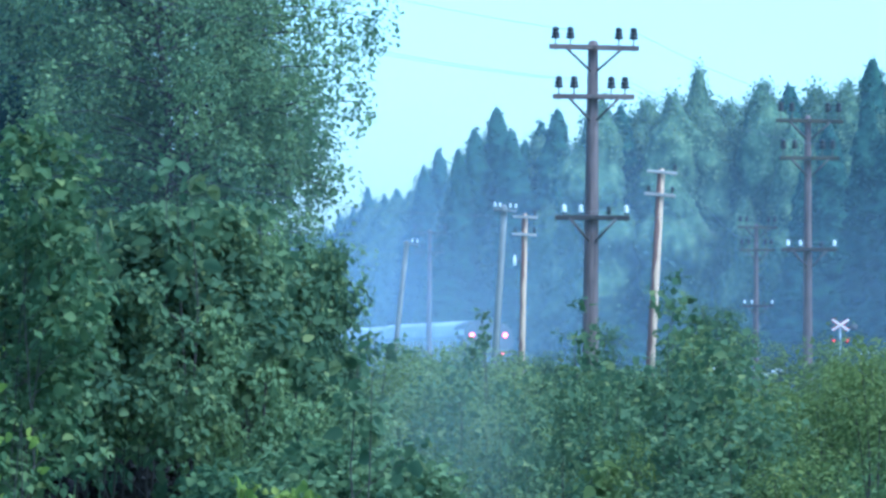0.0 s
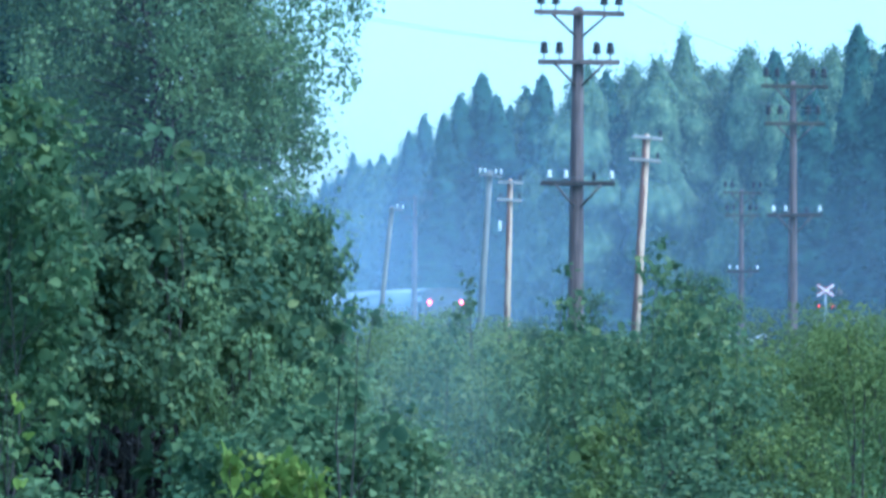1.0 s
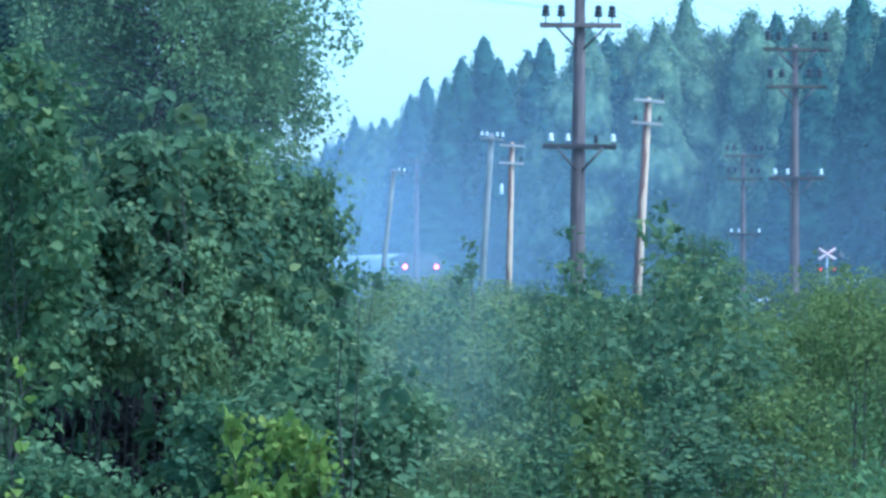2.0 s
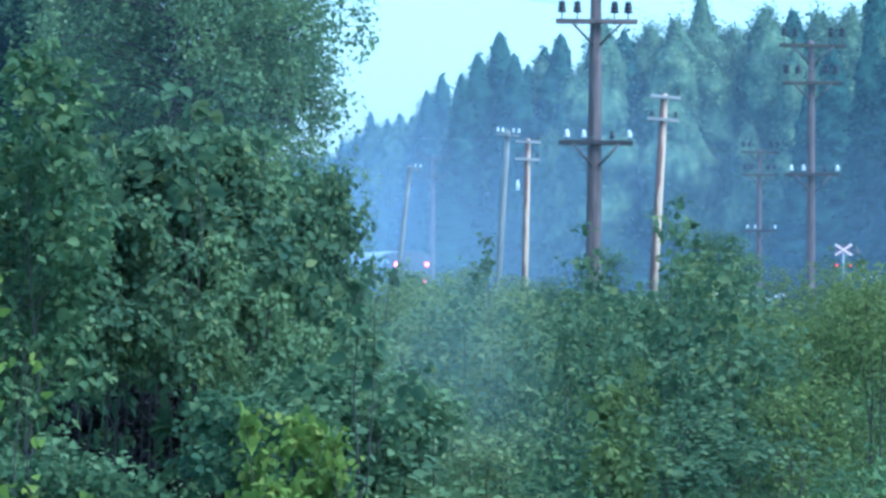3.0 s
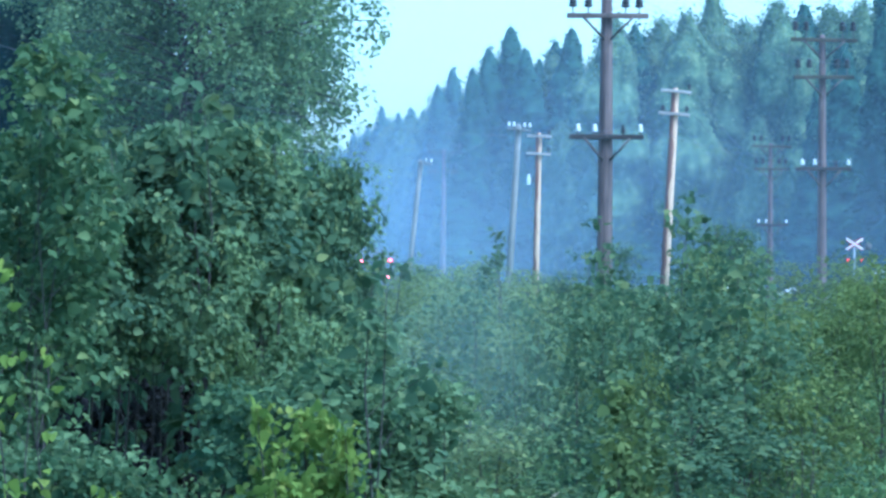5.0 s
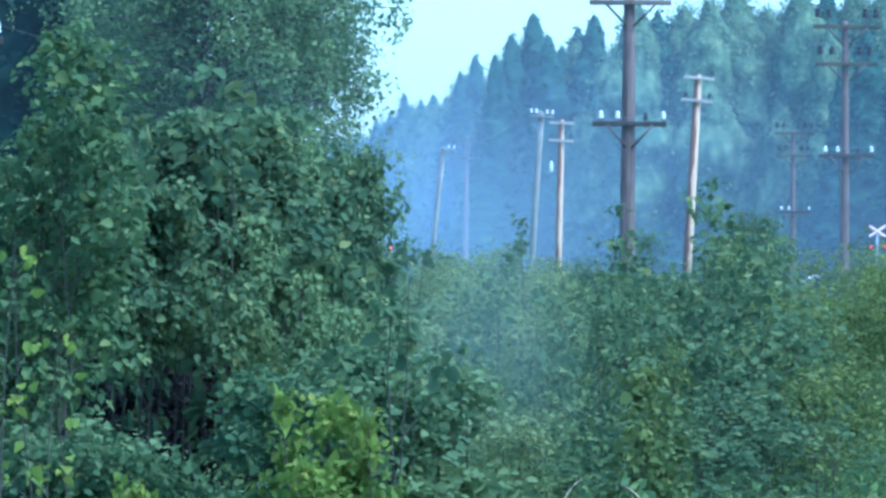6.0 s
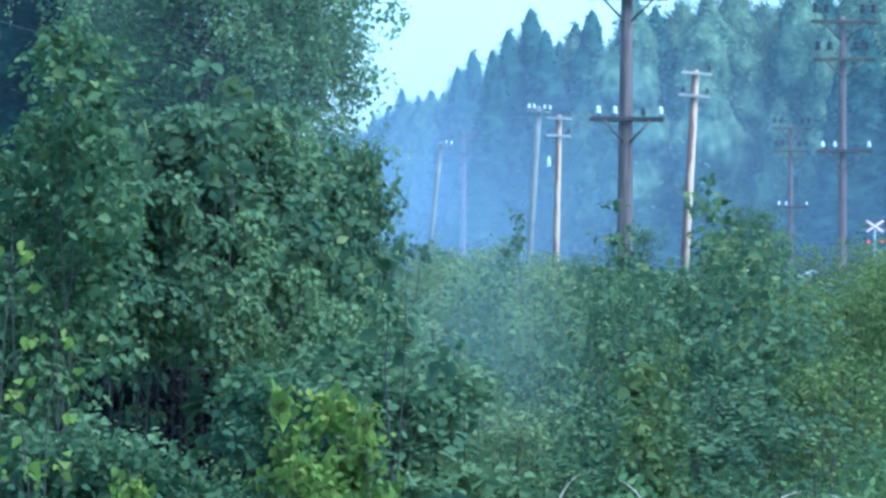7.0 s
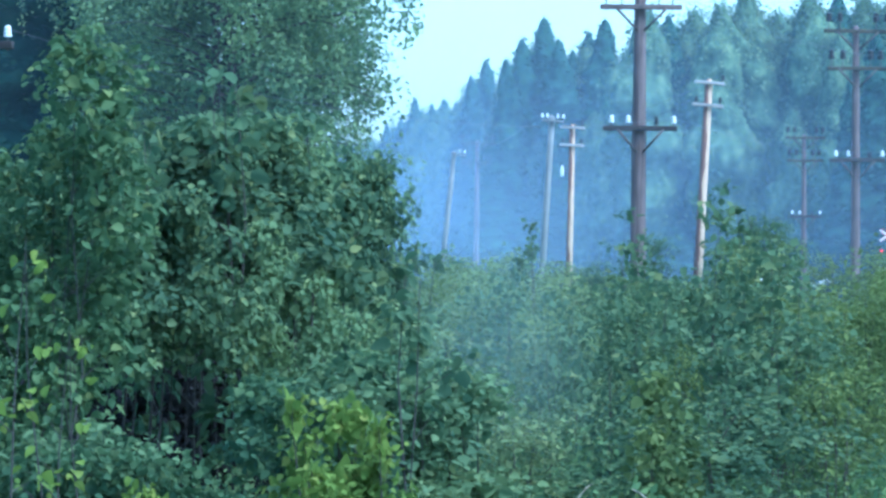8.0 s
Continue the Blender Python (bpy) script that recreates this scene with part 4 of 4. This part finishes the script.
# low leafy plants before the dark hollow
low_plant = [grow("young_alder", "low young alder with heart-shaped green leaves", "sapling", 190 + i, 1.35, 0.24, 0.033, (EDGE_LEAF, GREY_ALDER)[i], BARK, stems=3, limbs=8, twigs=5, leaves=1300, clump=0.10,
                  flat=0.8, loose=0.6, foot=0.3, rise=0.9, droop=0.1, hang=0.2, thick=0.006, slim=0.46, scatter=0.8) for i in range(2)]
for i, x, tall in ((1, -1.38, 1.36), (0, -1.29, 1.30), (1, -1.20, 1.38), (0, -1.12, 1.30), (1, -1.04, 1.32), (0, -0.96, 1.27), (0, -0.87, 1.18), (1, -0.78, 1.14), (0, -0.69, 1.16), (0, -1.25, 1.18), (1, -1.08, 1.15), (0, -0.92, 1.08)):
    plant_at(low_plant[i], x, 12.6 + 0.15 * i, tall, 1.35)
# pale bushes before the open side of the dome
for i, (x, y, tall) in enumerate(((-0.72, 15.6, 1.42), (-0.60, 15.9, 1.50), (-0.50, 15.5, 1.46), (-0.40, 15.8, 1.54), (-0.30, 15.6, 1.48), (-0.20, 15.9, 1.52), (-0.84, 16.2, 1.44), (-0.08, 16.0, 1.46))):
    plant_at(low_plant[1 if i % 3 else 0], x, y, tall, 1.35, 1.2)
# shoots above the dome
for i, (x, y, tall) in enumerate(((-1.55, 18.2, 2.55), (-1.25, 18.4, 2.72), (-1.08, 18.2, 2.66), (-0.84, 19.0, 2.56), (-1.42, 18.0, 2.5), (-0.68, 19.4, 2.34))):
    plant_at(sprig[i % 2], x, y, tall, 2.0, 0.9)
mid_alder = [grow("young_alder", "slender dark green young alder with large leaves", "sapling", 196 + i, 2.0, 0.30, 0.052, ALDER, BARK, stems=2, limbs=12, twigs=5, leaves=620, clump=0.11,
                  flat=0.6, loose=0.5, foot=0.2, rise=0.8, droop=0.1, hang=0.2, thick=0.007, slim=0.45, scatter=0.8, rounded=False) for i in range(3)]
for i, (x, y, tall, wide) in enumerate(((0.28, 21.0, 1.70, 0.9), (0.46, 22.5, 1.84, 0.8), (0.62, 21.5, 1.74, 0.9), (0.80, 23.0, 2.02, 0.7), (0.92, 21.5, 1.86, 1.0), (1.06, 22.0, 1.78, 1.1),
                                        (1.20, 22.5, 2.26, 0.8), (1.34, 23.0, 2.06, 1.1), (1.48, 22.5, 1.98, 1.1), (1.60, 22.0, 1.80, 1.1), (1.78, 23.0, 1.74, 1.0), (1.10, 20.0, 1.56, 1.2),
                                        (1.40, 20.5, 1.58, 1.2), (0.66, 19.5, 1.52, 1.0), (0.12, 23.0, 1.80, 0.8), (-0.10, 22.0, 1.74, 0.9))):
    plant_at(mid_alder[i % 3], x, y, tall, 2.0, wide)
# a yellowish sapling in front of the dark alders
yellow_sapling = grow("aspen_sapling", "yellowish green aspen sapling among dark alders", "sapling", 97, 1.4, 0.26, 0.042, PALE, BARK, stems=3, limbs=10, twigs=5, leaves=1100, clump=0.09, flat=0.8, loose=0.5,
                      foot=0.1, rise=0.9, droop=0.1, hang=0.1, thick=0.007, slim=0.42, scatter=0.7)
plant_at(yellow_sapling, 0.70, 17.0, 1.42, 1.4)
plant_at(yellow_sapling, 0.64, 16.6, 1.22, 1.4, 0.9)
# taller bushes that stand up before the poles
for kind, x, y, tall, own, wide in ((willow[0], -0.12, 33, 1.72, 1.8, 0.9), (willow[1], -0.3, 46, 1.86, 1.8, 1.1), (willow[2], 0.02, 55, 1.98, 1.8, 1.2), (pale[0], -0.45, 38, 1.78, 1.8, 0.9), (alder[0], 1.75, 46, 2.25, 2.6, 0.7), (alder[2], 2.95, 46, 2.45, 2.6, 0.8), (willow[0], 2.75, 44, 2.2, 1.8, 0.8),
                                    (pale[1], 0.92, 20, 1.42, 1.8, 0.45), (pale[0], 2.6, 25, 1.85, 1.8, 1.0), (pale[1], 2.25, 26, 1.72, 1.8, 1.0), (alder[0], 0.95, 24, 1.55, 2.6, 0.9), (alder[1], 1.3, 23, 1.5, 2.6, 0.9)):
    plant_at(kind, x, y, tall, own, wide)
for kind, x, y, tall, wide in ((sprig[0], -0.29, 14.2, 1.87, 1.0), (sprig[1], -0.24, 20, 1.92, 1.2), (sprig[0], 0.42, 40, 2.36, 0.9), (sprig[1], 1.4, 42, 2.5, 1.2), (sprig[1], 2.52, 45, 2.85, 1.0), (sprig[0], 2.68, 44.5, 2.6, 1.3), (sprig[0], 0.1, 26, 1.8, 1.4)):
    plant_at(kind, x, y, tall, 2.0, wide)
for kind, x, y, tall, wide in ((sapling[0], -0.54, 12.6, 1.42, 0.9), (sapling[1], -0.43, 12.8, 1.47, 0.9), (sapling[0], -0.32, 12.7, 1.36, 0.8), (sapling[1], -0.47, 12.4, 1.28, 0.9), (sapling[1], -1.0, 12.4, 1.22, 0.6)):
    plant_at(kind, x, y, tall, 1.4, wide)


plant_at(twig, -1.36, 12.2, 1.92, 1.9)
plant_at(twig, -1.21, 12.0, 1.66, 1.9)


def straw(x, y, tall, lean, turn):
    """A dry grass stalk with a drooping head."""
    g = thing("dry_grass_stalk", "pale dry grass stalk with a drooping head", "grass stalk", pose(x, y, -0.08, 0, 0, turn), group="dry grass stalks")
    line = [(lean * u * u, 0, tall * (u - 0.16 * u ** 5)) for u in (0, 0.3, 0.6, 0.8, 0.92, 1.0)]
    part("stalk", tubes_mesh("stalk", [(line, 0.0016, 0.0008)], STRAW), STRAW, g)
    head = [(lean * u * u, 0, tall * (u - 0.16 * u ** 5)) for u in (0.84, 0.88, 0.93, 0.97, 1.0, 1.03)]
    part("seed_head", tubes_mesh("seed_head", [(head, 0.0032, 0.001)], STRAW, 6), STRAW, g)
    return g


rng_s = random.Random(21)
for i in range(13):
    d = rng_s.uniform(12.0, 15.5)
    straw(rng_s.uniform(0.0, 0.105) * d, d, rng_s.uniform(1.10, 1.30) - (14 - d) * 0.02, rng_s.uniform(0.2, 0.6), rng_s.choice((0, 180)) + rng_s.uniform(-50, 50))


for i in range(9):
    straw(1.22 + 0.03 * i, 12.6 + 0.17 * (i * 3 % 5), 1.16 + 0.02 * (i * 4 % 7), 0.22 + 0.05 * (i % 4), 180 + 25 * (i % 5))


def umbel(x, y, tall):
    """A tall stem with a flat cluster of small white flowers."""
    g = thing("white_umbel", "tall stem with flat white flower heads", "flower", pose(x, y, -0.08), group="white flowers")
    rng = np.random.default_rng(int(abs(x * 917)))
    part("stalk", tubes_mesh("stalk", [([(0, 0, 0), (0.02, 0, tall * 0.6), (0.03, 0, tall)], 0.006, 0.003)], BARK), BARK, g)
    n = 14
    a, q = rng.uniform(0, math.tau, n), np.sqrt(rng.uniform(0, 1, n)) * 0.05
    at = np.stack([0.03 + q * np.cos(a), q * np.sin(a), tall + 0.02 - q * 0.25 + rng.normal(scale=0.008, size=n)], 1)
    tagged(part("flower_head", leaf_mesh("flower_head", rng, at, rng.normal(scale=1.0, size=(n, 3)), rng.uniform(0.011, 0.022, n), PETAL, 0.45, False), PETAL, g), kind="stuff")
    return g


for x, y, tall in ((3.06, 44, 1.76), (3.19, 44.4, 1.77), (3.43, 43.8, 1.75), (3.48, 43.9, 1.77), (4.38, 44, 1.95), (4.45, 44.2, 1.96), (2.92, 43.7, 1.74), (3.3, 43.5, 1.73), (2.75, 43, 1.78)):
    umbel(x, y, tall)


# ---- undergrowth ----
def undergrowth():
    rng = np.random.default_rng(9)
    n = 60000
    y = rng.uniform(13, 75, n)
    x = y * rng.uniform(np.where(y < 32, -0.048, -0.14), 0.135, n)
    lift = np.array([noise.noise(Vector((a * 0.9, b * 0.5, 3))) for a, b in zip(x, y)])
    top = 0.62 + 0.4 * lift + 0.4 * np.clip((y - 14) / 25, 0, 1) + 0.35 * np.clip((y - 38) / 20, 0, 1)
    z = top * rng.uniform(0.25, 1.0, n) ** 0.6
    at = np.stack([x, y, z], 1)
    way = rng.normal(scale=0.8, size=(n, 3)) + [0, 0, -0.1]
    ob = new("undergrowth", leaf_mesh("undergrowth", rng, at, way, rng.uniform(0.035, 0.06, n) * (1 + 0.8 * np.clip((y - 14) / 30, 0, 1)), HERB, 0.3, False))
    return tagged(ob, "thick low undergrowth of green herbs", "undergrowth", kind="stuff")


undergrowth()


def motions():
    """The train draws away along the line at a steady pace."""
    for i, c in enumerate(train):
        rows = []
        for k in range(17):
            t = k * 0.5
            s = 7.38 * t + i * (COACH + 0.9)
            x, y, h = line_at(s)
            x2, y2, h2 = line_at(s + COACH)
            rows.append((t, pose(x, y, rail_z(s), 0, 0, math.degrees(math.atan2(x - x2, y2 - y)))))
        walk(c, rows)


motions()
